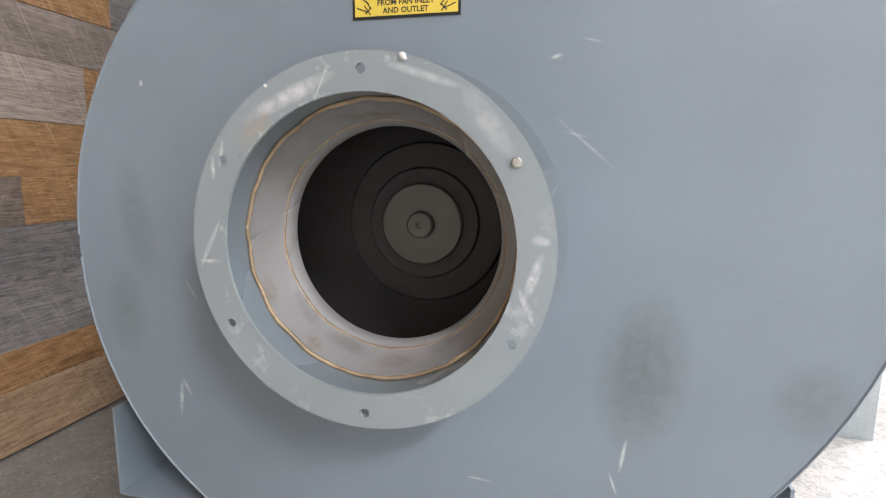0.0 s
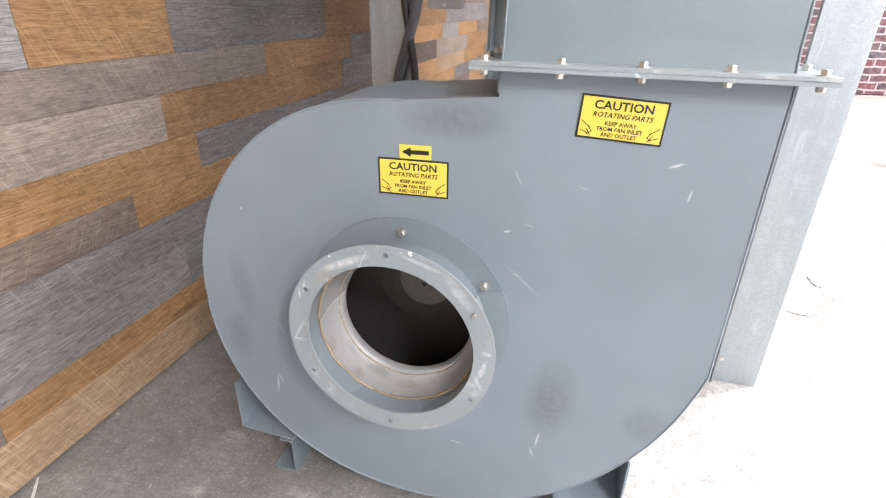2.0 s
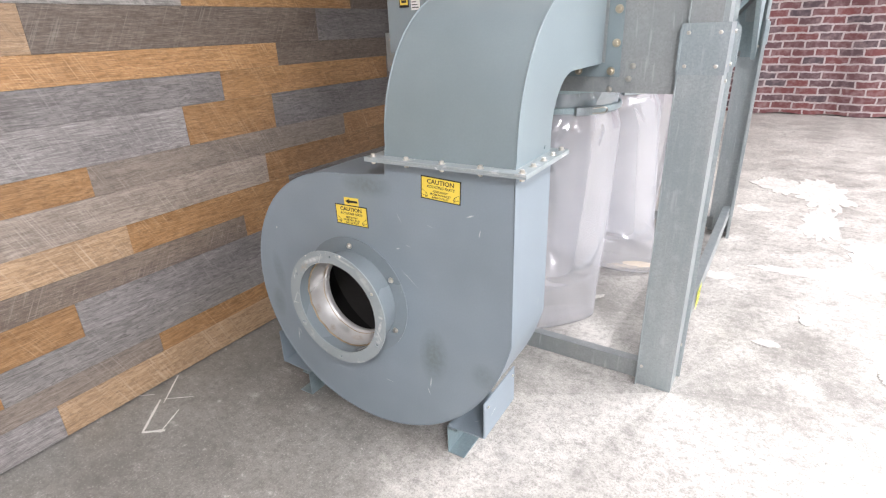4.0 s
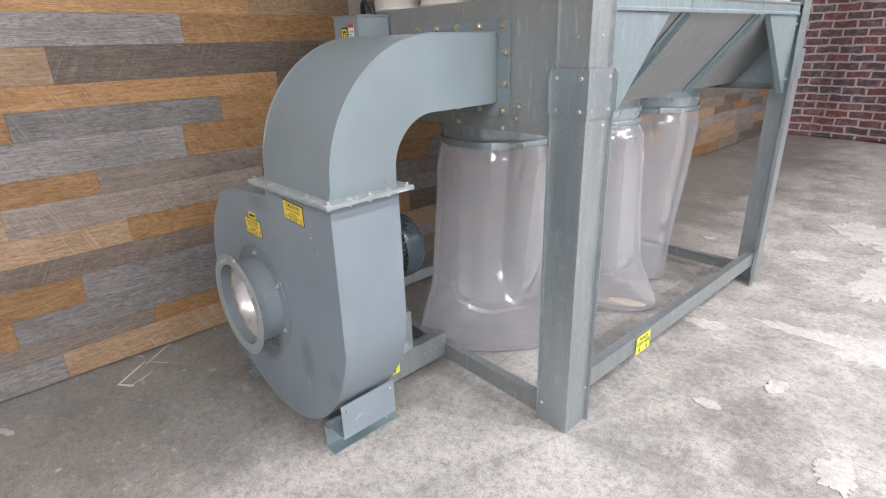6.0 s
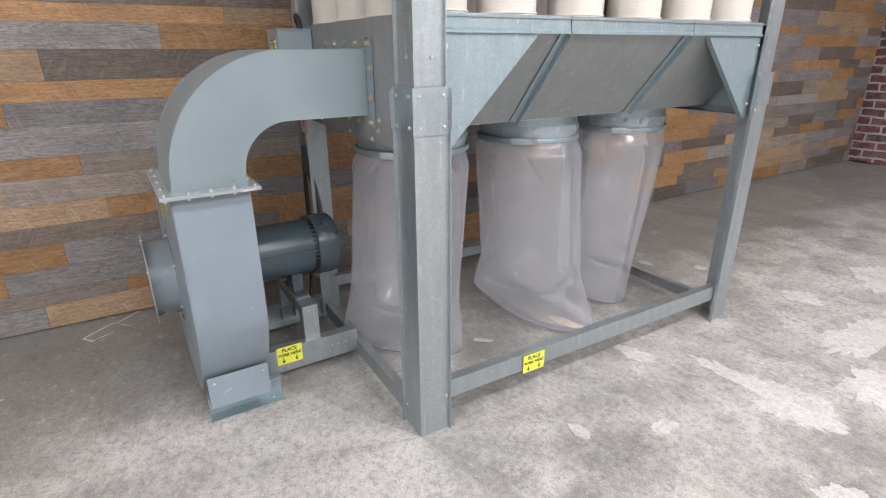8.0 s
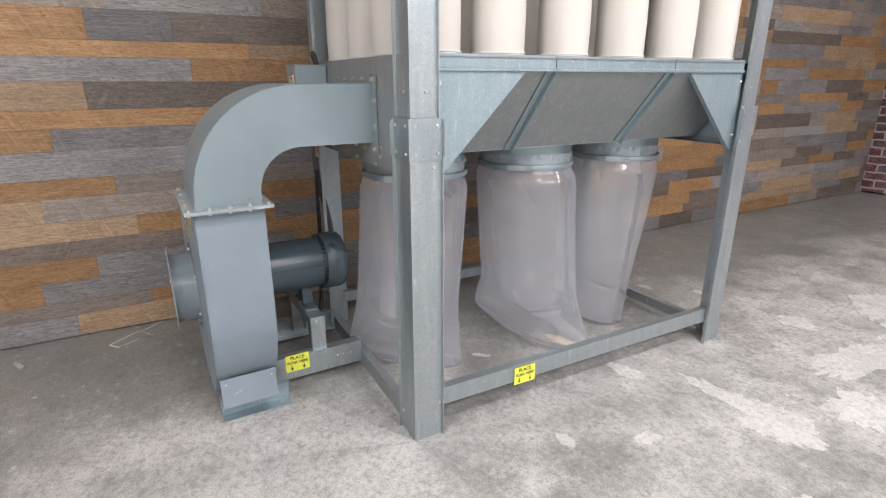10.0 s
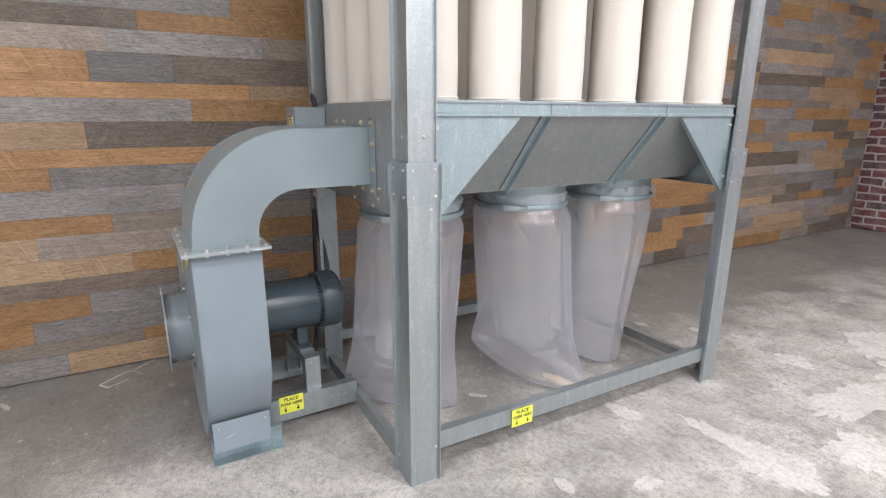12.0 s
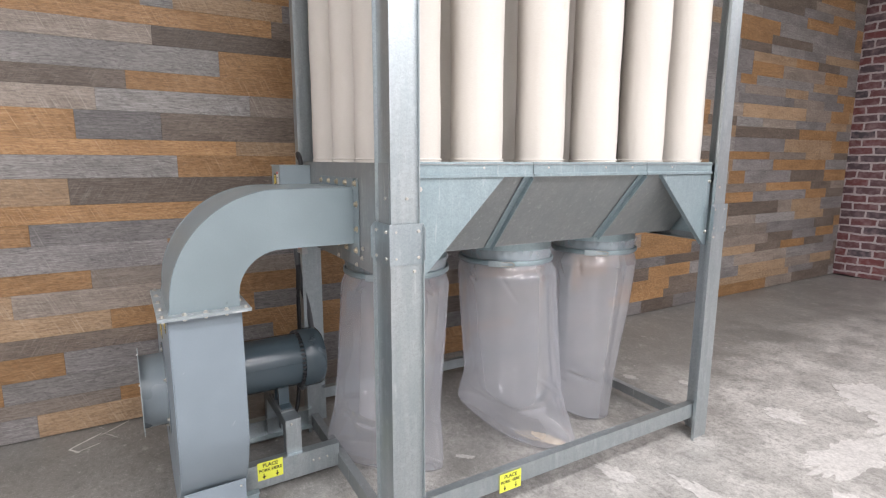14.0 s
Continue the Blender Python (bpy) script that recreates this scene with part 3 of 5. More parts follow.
def angle_post(cx, cy, sx, sy, z0, z1, leg, lip, t=0.003, out=0.0, cham=0.0):
    """An angle post with its corner at (cx, cy), legs towards the middle and out-turned lips."""
    o = out
    pts = [(-leg, -lip - o), (-leg, -o), (o, -o), (o, leg), (o + lip, leg)]
    pts = [(cx + sx * u, cy - sy * v) for u, v in pts]
    if sx * sy < 0:
        pts = pts[::-1]
    bm = bmesh.new()
    ribbon(bm, pts, t, "z", z0, z1)
    if cham:
        for v in bm.verts:
            u, w = (v.co.x - cx) * sx, -(v.co.y - cy) * sy
            if (u > o + lip * 0.5 or w < -o - lip * 0.5):
                v.co.z += cham if v.co.z < (z0 + z1) / 2 else -cham
    return bm


for cx, cy, sx, sy in ((0, 0, 1, -1), (0, L, 1, 1), (-W, 0, -1, -1), (-W, L, -1, 1)):
    cpart("post", angle_post(cx, cy, sx, sy, 0.0, 1.30, 0.125, 0.017), M_GALV)
    cpart("upper_post", angle_post(cx, cy, sx, sy, 1.300, 3.6, 0.112, 0.016, out=-0.007, cham=0.022), M_GALV)
    cpart("splice_plate", angle_post(cx, cy, sx, sy, 1.165, 1.312, 0.127, 0.0185, out=0.0045, cham=0.018), M_SPLICE)
    iy = 1 if cy == 0 else -1
    for z in (1.19, 1.285):
        for d in (0.018, 0.105):
            cbolt(RIVET if d < 0.05 else BOLT, (cx + sx * 0.0045, cy + iy * d, z), "+x" if sx > 0 else "-x", d * 300)
            cbolt(BOLT, (cx - sx * d, cy - iy * 0.0045, z), "-y" if iy > 0 else "+y", d * 200)
    cbolt(BOLT, (cx - sx * 0.007, cy + iy * 0.065, 1.40), "+x" if sx > 0 else "-x", 10)
    cbolt(BOLT, (cx - sx * 0.045, cy + iy * 0.007, 1.40), "-y" if iy > 0 else "+y", 10)
    cbolt(BOLT, (cx, cy + iy * 0.09, 1.14), "+x" if sx > 0 else "-x", 20)
    cbolt(BOLT, (cx, cy + iy * 0.11, 0.155), "+x" if sx > 0 else "-x", 20)
    cbolt(BOLT, (cx - sx * 0.11, cy, 0.085), "-y" if iy > 0 else "+y", 20)

# low rails between the posts
for x, s in ((-0.004, -1), (-W + 0.004, 1)):
    bm = bmesh.new()
    ribbon(bm, [(x, 0.132), (x, 0.212), (x + s * 0.04, 0.212)] if s < 0 else [(x + s * 0.04, 0.212), (x, 0.212), (x, 0.132)], 0.003, "y", 0, 1)
    for v in bm.verts:
        v.co.y = 0.10 + v.co.y * (L - 0.20)
    cpart("long_rail", bm, M_GALV)
for y, s in ((0.006, 1), (L - 0.006, -1)):
    bm = bmesh.new()
    ribbon(bm, [(y, 0.02), (y, 0.095), (y + s * 0.04, 0.095)] if s < 0 else [(y + s * 0.04, 0.095), (y, 0.095), (y, 0.02)], 0.003, "x", -W + 0.10, -0.10)
    cpart("cross_rail", bm, M_GALV2)

# tube sheet and its edge rails
tz = Z_TOP - 0.004
cpart("tube_sheet", B(-W + 0.012, -0.012, 0.012, L - 0.012, tz - 0.004, tz), M_GALV2)
for x, s in ((-0.02, -1), (-W + 0.02, 1)):
    for y0, y1 in ((0.12, 0.638), (0.642, 1.318), (1.322, L - 0.12)):
        bm = bmesh.new()
        poly = [(x + s * 0.03, Z_TOP), (x, Z_TOP), (x, 1.484), (x - s * 0.006, 1.478), (x - s * 0.006, 1.470)]
        ribbon(bm, poly if s > 0 else poly, 0.0025, "y", y0, y1)
        cpart("edge_rail", bm, M_GALV3)
    for y in (0.4, 0.72, 1.05, 1.22, 1.5):
        cbolt(RIVET, (x - s * 0.0005, y, 1.505), "+x" if s < 0 else "-x")
# end panels
for y, s in ((0.003, 1), (L - 0.003, -1)):
    cpart("end_panel", B(-W + 0.02, -0.02, min(y, y + s * 0.003), max(y, y + s * 0.003), 1.105, Z_TOP - 0.001), M_GALV2 if s > 0 else M_GALV3)
    bm = bmesh.new()
    yi = y + s * 0.0035
    ribbon(bm, [(yi + s * 0.045, 1.108), (yi, 1.108), (yi, 1.14)] if s < 0 else [(yi, 1.14), (yi, 1.108), (yi + s * 0.045, 1.108)], 0.003, "x", -W + 0.11, -0.11)
    cpart("bottom_angle", bm, M_GALV2)
# hopper slopes, trough floor, ribs
for s, x0 in ((-1, 0.0), (1, -W)):
    a = (x0 + s * 0.032, 1.476)
    b = (x0 + s * 0.31, 1.140)
    bm = bmesh.new()
    ribbon(bm, [a, b] if s > 0 else [b, a], 0.003, "y", 0.02, L - 0.02)
    cpart("hopper_slope", bm, M_GALV2)
    dx, dz = b[0] - a[0], b[1] - a[1]
    n = Vector((-s * 0.77, -0.64))
    for y in (0.64, 1.32):
        bm = bmesh.new()
        for q0, q1, lift in (((0, 0), (1, 1), 0.022),):
            p = [(a[0] + n.x * 0.003, a[1] + n.y * 0.003), (b[0] + n.x * 0.003, b[1] + n.y * 0.003)]
            up = [(p[1][0] + n.x * lift, p[1][1] + n.y * lift), (p[0][0] + n.x * lift, p[0][1] + n.y * lift)]
            if s < 0:
                up[1] = (up[1][0], min(up[1][1], 1.468))
            prism(bm, p + up, "y", y - 0.0015, y + 0.0015)
            foot = [(q[0] + n.x * 0.003, q[1] + n.y * 0.003) for q in p]
            prism(bm, p + foot[::-1], "y", y - 0.035, y - 0.0016)
        rib = cpart("rib", bm, M_GALV3)
        for k in (0.12, 0.5, 0.88):
            c = Vector((a[0] + dx * k, 0, a[1] + dz * k))
            cb = cbolt(RIVET, (c.x + n.x * 0.005, y - 0.018, c.z + n.y * 0.005), "-x")
            cb.matrix_local = Matrix.Translation(cb.matrix_local.translation) @ Vector((n.x, 0, n.y)).to_track_quat("Z", "Y").to_matrix().to_4x4()
cpart("trough_floor", holed(bmesh.new(), [(-W + 0.31, 0.02), (-0.31, 0.02), (-0.31, L - 0.02), (-W + 0.31, L - 0.02)],
                            [ring_pts(-W / 2, y, 0.235, 40) for y in (0.31, L / 2, L - 0.31)], "z", 1.137, 1.141), M_GALV2)
# corner gussets on the long sides, with a folded edge
for x, s in ((-0.02, -1), (-W + 0.02, 1)):
    for y, d in ((0.115, 1), (L - 0.115, -1)):
        xo = x + s * 0.004
        bm = bmesh.new()
        tri = [(y, 1.469), (y + d * 0.385, 1.469), (y + d * 0.02, 1.10), (y, 1.10)]
        prism(bm, tri, "x", min(xo, xo - s * 0.002), max(xo, xo - s * 0.002))
        e0, e1 = Vector((y + d * 0.385, 1.469)), Vector((y + d * 0.02, 1.10))
        nn = Vector((-0.004 * d, 0.003))
        prism(bm, [tuple(e0), tuple(e1), tuple(e1 + nn), tuple(e0 + nn)], "x", min(xo + s * 0.022, xo + s * 0.001), max(xo + s * 0.022, xo + s * 0.001))
        cpart("corner_gusset", bm, M_GALV3)
        for z in (1.43, 1.17):
            cbolt(BOLT, (xo - s * 0.002, y + d * 0.012, z), "+x" if s < 0 else "-x", 15)
# outlet necks
for y in (0.31, L / 2, L - 0.31):
    bm = bmesh.new()
    lathe(bm, [(0.237, 1.130), (0.240, 1.130), (0.240, 1.00), (0.237, 1.00), (0.237, 1.130)], "z", -W / 2, y, 56)
    cpart("outlet_neck", bm, M_GALV3, smooth=40)
# bolted flange on the end panel where the duct enters
bm = holed(bmesh.new(), [(-0.785, 1.155), (-0.30, 1.155), (-0.30, 1.462), (-0.785, 1.462)], [[(-0.735, 1.20), (-0.35, 1.20), (-0.35, 1.415), (-0.735, 1.415)]], "y", -0.003, 0.0)
cpart("inlet_flange", bm, M_DUCT)
for x in [-0.765 + 0.109 * k for k in range(5)]:
    cbolt(BOLT_BIG, (x, -0.003, 1.442), "-y", x * 300)
    cbolt(BOLT_BIG, (x, -0.003, 1.173), "-y", x * 200)
for z in (1.26, 1.36):
    cbolt(BOLT_BIG, (-0.318, -0.003, z), "-y", z * 200)
    cbolt(BOLT_BIG, (-0.768, -0.003, z), "-y", z * 200)
for x, z in ((-0.27, 1.15), (-0.26, 1.19), (-0.95, 1.15), (-0.90, 1.13), (-0.55, 1.12), (-0.33, 1.115)):
    cbolt(BOLT, (x, -0.001, z), "-y", 30)


# ---- filter tubes ----
def filter_tube():
    bm = bmesh.new()
    r, h = 0.105, 1.95
    prof = [(r + 0.002, 0.0), (r + 0.003, 0.010), (r - 0.001, 0.016), (r, 0.03)]
    prof += [(r + 0.0015 * math.sin(k * 1.7), 0.03 + (h - 0.03) * k / 16) for k in range(1, 17)]
    lathe(bm, prof + [(0, h)], "z", 0, 0, 40)
    for v in bm.verts:
        a = math.atan2(v.co.y, v.co.x)
        k = 1 + 0.012 * math.sin(3 * a + v.co.z * 2.0) + 0.006 * math.sin(7 * a - v.co.z * 3.1)
        v.co.x *= k
        v.co.y *= k
    t = thing("filter_tube", "cream woven cloth filter tube standing on the tube sheet", "filter bag", group="filter tubes")
    part("sleeve", bm, M_CLOTH, t, smooth=50)
    bm = bmesh.new()
    lathe(bm, [(r + 0.0035, 0.012), (r + 0.0055, 0.014), (r + 0.0055, 0.017), (r + 0.0035, 0.019), (r + 0.0035, 0.012)], "z", 0, 0, 40)
    part("hem", bm, M_CLOTH, t, smooth=50)
    return t


tube0 = filter_tube()
spots = [(-0.158 - 0.312 * i, y) for i in range(4) for y in (0.168, 0.456, 0.784, 1.11, 1.432, 1.735)]
tube0.location = (*spots[0], Z_TOP - 0.004)
for n, (x, y) in enumerate(spots[1:]):
    copy_thing(tube0, pose(x, y, Z_TOP - 0.004, random.uniform(-0.25, 0.25), random.uniform(-0.25, 0.25), 47 * n))


# ---- dust bags ----
def film_folds(seed):
    """Folds of a hanging bag as (angle, height share) segments with width and depth."""
    r = random.Random(seed)
    folds = []
    for k in range(10):
        a = 2 * math.pi * (k + r.uniform(-0.35, 0.35)) / 10
        u0 = 0.075 + r.uniform(0.0, 0.02)
        folds.append((a, u0, a + r.uniform(-0.5, 0.5), u0 + r.uniform(0.06, 0.17), r.uniform(0.006, 0.010), r.uniform(0.004, 0.010)))
    for k in range(6):
        a, u0 = 2 * math.pi * (k + r.uniform(-0.4, 0.4)) / 6, r.uniform(0.72, 0.86)
        folds.append((a - r.uniform(0.25, 0.5), u0 + r.uniform(-0.04, 0.04), a + r.uniform(0.25, 0.5), u0 + r.uniform(-0.06, 0.06), r.uniform(0.008, 0.012), r.uniform(0.009, 0.017)))
    return folds


def fold_depth(folds, a, u):
    """Sum of the folds' sharp-crested heights at one spot of the film."""
    h = 0.0
    for a0, u0, a1, u1, wide, deep in folds:
        da = (a - a0 + math.pi) % (2 * math.pi) - math.pi
        px, py = da * 0.26, (u - u0) * 1.05
        qx, qy = (a1 - a0) * 0.26, (u1 - u0) * 1.05
        f = min(1.0, max(0.0, (px * qx + py * qy) / (qx * qx + qy * qy)))
        d = math.hypot(px - qx * f, py - qy * f)
        if d < wide * 4:
            h += deep * math.sin(math.pi * (0.12 + 0.76 * f)) * math.exp(-d / wide)
    return h


def dust_bag(cy, seam, top_r, bottom_a, bottom_b, start, low, lean, seed, label):
    """A film bag clamped on an outlet neck: round above, drawn to a flat seam below."""
    cx, ztop = -W / 2, 1.085
    bag = thing("dust_bag", label, "plastic bag", (cx, cy, 0), group="dust bags")
    bm = bmesh.new()
    nu, nv = 120, 180
    d1 = Vector((math.cos(seam), math.sin(seam), 0))
    d2 = Vector((-d1.y, d1.x, 0))
    folds = film_folds(seed)
    rows = []
    for i in range(nu + 1):
        u = i / nu
        row = []
        neck = min(1.0, max(0.0, (u - 0.066) / 0.075))
        r = 0.243 + (top_r - 0.243) * (neck * neck * (3 - 2 * neck))
        k = max(0.0, (u - start) / (1 - start))
        k = k * k * (3 - 2 * k)
        ax, bx = r + (bottom_a - r) * k, r + (bottom_b - r) * k
        for j in range(nv):
            a = 2 * math.pi * j / nv
            zb = low[1] + (low[0] - low[1]) * (0.5 - 0.5 * math.cos(a)) ** 1.9
            z = ztop + (zb - ztop) * u
            p = d1 * (ax * math.cos(a)) + d2 * (bx * math.sin(a)) + Vector((lean[0], lean[1], 0)) * (u ** 1.15)
            slow = noise.noise(Vector((math.cos(a) * 1.1 + seed, math.sin(a) * 1.1, z * 0.9))) * 0.014 * (0.4 + 0.6 * u)
            above = max(0.0, 1 - u / 0.05)
            pleat = 0.014 * above * (0.5 + noise.noise(Vector((math.cos(a) * 9, math.sin(a) * 9, z * 28 + seed))))
            fold = 0.0 if u < 0.06 else neck * (slow - fold_depth(folds, a, u))
            p += (d1 * math.cos(a) + d2 * math.sin(a)) * (fold + pleat)
            p.z = max(0.004, z)
            row.append(bm.verts.new(p))
        rows.append(row)
    for a, b in zip(rows, rows[1:]):
        for j in range(nv):
            bm.faces.new((a[j], a[(j + 1) % nv], b[(j + 1) % nv], b[j]))
    bottom = rows[-1]
    for j in range(nv // 2 - 1):
        bm.faces.new((bottom[j], bottom[j + 1], bottom[nv - 2 - j], bottom[nv - 1 - j]))
    part("film", bm, M_FILM, bag, smooth=180)
    # steel strap with its latch
    bm = bmesh.new()
    r0 = 0.249
    lathe(bm, [(r0, 1.010), (r0 + 0.005, 1.012), (r0 + 0.007, 1.022), (r0 + 0.005, 1.032), (r0, 1.034), (r0, 1.010)], "z", 0, 0, 64)
    strap = part("strap", bm, M_GALV3, bag, "galvanized clamping strap", smooth=50)
    la = -0.72
    m = pose((r0 + 0.008) * math.cos(la), (r0 + 0.008) * math.sin(la), 1.022, 0, 0, math.degrees(la))
    bm = B(-0.003, 0.014, -0.065, 0.03, -0.015, 0.015)
    bmesh.ops.transform(bm, matrix=m, verts=bm.verts)
    part("latch", bm, M_SPLICE, strap, bevel=0.003)
    bm = bmesh.new()
    tube(bm, smooth_path([m @ Vector(v) for v in ((0.012, 0.0, 0.009), (0.012, 0.05, 0.010), (0.010, 0.064, 0), (0.012, 0.05, -0.010), (0.012, 0.0, -0.009))], 5), 0.0035, 6)
    part("hook", bm, M_ZINC, strap, smooth=60)
    return bag


dust_bag(0.31, 0.85, 0.264, 0.31, 0.10, 0.66, (0.05, 0.006), (-0.03, -0.07), 1.3, "translucent plastic dust bag hanging under the hopper, creased")
dust_bag(L / 2, 0.55, 0.270, 0.35, 0.13, 0.72, (0.17, 0.006), (0.08, 0.03), 5.1, "translucent plastic dust bag with a little sawdust in its corner")
dust_bag(L - 0.31, 0.75, 0.262, 0.19, 0.12, 0.06, (0.10, 0.006), (0.06, -0.13), 9.7, "translucent plastic dust bag drawn in towards the floor")


def sawdust():
    bm = bmesh.new()
    rows = []
    for i in range(7):
        r = i / 6
        rows.append([bm.verts.new((0.15 * r * math.cos(a), 0.045 * r * math.sin(a), 0.006 + 0.022 * (1 - r * r) * (1 + 0.5 * noise.noise(Vector((r * 5 * math.cos(a), r * 5 * math.sin(a), 3)))))) for a in (2 * math.pi * k / 24 for k in range(24))])
    for a, b in zip(rows, rows[1:]):
        for k in range(24):
            bm.faces.new((a[k], a[(k + 1) % 24], b[(k + 1) % 24], b[k]))
    bmesh.ops.remove_doubles(bm, verts=bm.verts, dist=0.0005)
    ob = part("sawdust", bm, M_TANFIX, None, smooth=80)
    ob.matrix_world = pose(-0.42, 1.08, 0.004, 0, 0, 32)
    tagged(ob, "small heap of tan sawdust inside a plastic bag", "sawdust", kind="stuff")


sawdust()


# ---- blower ----
FX, FZ, FY0, FY1 = -0.898, 0.520, -0.705, -0.458
blower = thing("blower", "blue-grey painted steel centrifugal blower with round inlet", "blower", (FX, FY0, 0))


def fpart(name, bm, material, label="", smooth=None, bevel=0.0, parent=None):
    bmesh.ops.translate(bm, vec=(-FX, -FY0, 0), verts=bm.verts)
    return part(name, bm, material, parent or blower, label, smooth, bevel)


def fbolt(mesh, p, way, spin=0.0, parent=None):
    return bolt(parent or blower, mesh, (p[0] - FX, p[1] - FY0, p[2]), way, spin)


def scroll():
    keys = ((90, 0.410), (130, 0.434), (180, 0.452), (215, 0.470), (245, 0.480), (270, 0.485), (300, 0.503), (322, 0.518), (338, 0.533), (348, 0.547), (357, 0.556))
    pts = []
    for k in range(68):
        a = 90 + (357 - 90) * k / 67
        for (a0, r0), (a1, r1) in zip(keys, keys[1:]):
            if a0 <= a <= a1:
                f = (a - a0) / (a1 - a0)
                r = r0 + (r1 - r0) * f
                break
        pts.append((FX + r * math.cos(radians(a)), FZ + r * math.sin(radians(a))))
    # ease the kinks of the table
    for _ in range(6):
        pts = [pts[0]] + [((p[0] + 2 * q[0] + s[0]) / 4, (p[1] + 2 * q[1] + s[1]) / 4) for p, q, s in zip(pts, pts[1:], pts[2:])] + [pts[-1]]
    return pts


curve = scroll()
Z_NECK = 0.986
outline = [(-0.742, Z_NECK), (-0.742, 0.944)] + curve + [(-0.342, 0.60), (-0.342, Z_NECK)]
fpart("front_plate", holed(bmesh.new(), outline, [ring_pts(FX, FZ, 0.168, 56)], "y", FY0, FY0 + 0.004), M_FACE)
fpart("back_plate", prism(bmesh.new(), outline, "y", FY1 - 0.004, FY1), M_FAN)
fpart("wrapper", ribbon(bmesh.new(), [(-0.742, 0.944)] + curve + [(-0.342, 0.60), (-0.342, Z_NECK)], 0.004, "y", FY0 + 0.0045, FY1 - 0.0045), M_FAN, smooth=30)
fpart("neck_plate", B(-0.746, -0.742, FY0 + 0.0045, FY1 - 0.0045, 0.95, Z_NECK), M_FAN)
# a fine weld bead round the plate's rim
bm = bmesh.new()
tube(bm, [(x, FY0 + 0.001, z) for x, z in curve + [(-0.342, 0.60), (-0.342, Z_NECK)]], 0.0022, 6)
fpart("weld_bead", bm, M_FAN, smooth=60)
# outlet flange
fl = holed(bmesh.new(), [(-0.785, -0.737), (-0.300, -0.737), (-0.300, -0.430), (-0.785, -0.430)], [[(-0.738, -0.701), (-0.341, -0.701), (-0.341, -0.462), (-0.738, -0.462)]], "z", 0.986, 0.992)
outlet_flange = fpart("outlet_flange", fl, M_FLANGE, "scuffed painted flange")
# inlet collar
n0 = -0.802
bm = bmesh.new()
lathe(bm, [(0.156, n0), (0.159, n0), (0.159, FY0 - 0.004), (0.205, FY0 - 0.0035), (0.205, FY0 - 0.0005), (0.157, FY0 - 0.0005), (0.156, n0)], "y", FX, FZ, 72)
collar = fpart("inlet_collar", bm, M_COLLAR, "round inlet collar of scuffed grey steel", smooth=40)
ring = ring_pts(FX, FZ, 0.1935, 72)
holes = [ring_pts(FX + 0.1765 * math.cos(radians(90 + 60 * k)), FZ + 0.1765 * math.sin(radians(90 + 60 * k)), 0.0052, 10) for k in range(6)]
bm = holed(bmesh.new(), ring, [ring_pts(FX, FZ, 0.1555, 72)] + holes, "y", n0 - 0.004, n0)
fpart("inlet_flange", bm, M_RING, "scuffed flange ring with bolt holes", parent=blower)
bm = bmesh.new()
lathe(bm, [(0.1548, -0.764), (0.153, -0.748), (0.142, -0.722), (0.134, -0.706), (0.131, -0.702), (0.131, -0.690), (0.135, -0.690), (0.140, -0.712), (0.1555, -0.748), (0.1555, -0.764), (0.1548, -0.764)], "y", FX, FZ, 72)
fpart("inlet_cone", bm, M_INNER, "polished bare steel cone", smooth=40)
bm = bmesh.new()
tube(bm, [(FX + (0.1538 + 0.0016 * noise.noise(Vector((math.cos(a) * 9, math.sin(a) * 9, 2)))) * math.cos(a), -0.764 + 0.003 * noise.noise(Vector((math.cos(a) * 6, math.sin(a) * 6, 7))), FZ + (0.1538 + 0.0016 * noise.noise(Vector((math.cos(a) * 9, math.sin(a) * 9, 2)))) * math.sin(a)) for a in (2 * math.pi * k / 160 for k in range(161))], 0.0026, 7)
fpart("weld", bm, M_WELD, "brown rusty weld bead", smooth=60)
bm = bmesh.new()
tube(bm, [(FX + 0.1372 * math.cos(a), -0.7115 + 0.001 * math.sin(a * 9), FZ + 0.1372 * math.sin(a)) for a in (2 * math.pi * k / 90 for k in range(91))], 0.0016, 6)
fpart("weld", bm, M_WELD, "brown rusty weld bead", smooth=60)
for k in range(6):
    a = radians(91 - 60 * k)
    fbolt(BOLT, (FX + 0.1775 * math.cos(a), FY0 - 0.004, FZ + 0.1775 * math.sin(a)), "-y", k * 25)
fbolt(RIVET, (FX + 0.1765 * math.cos(radians(30)), n0 - 0.004, FZ + 0.1765 * math.sin(radians(30))), "-y", 12)
for ang, size in ((77, 0.0040), (122, 0.0022)):
    bm = bmesh.new()
    bmesh.ops.create_icosphere(bm, subdivisions=2, radius=size)
    for v in bm.verts:
        v.co *= 1 + 0.5 * noise.noise(v.co * 300)
    bmesh.ops.translate(bm, vec=(FX + 0.191 * math.cos(radians(ang)), n0 - 0.004, FZ + 0.191 * math.sin(radians(ang))), verts=bm.verts)
    fpart("sealant_lump", bm, M_CHALK, "lump of white sealant", smooth=80)
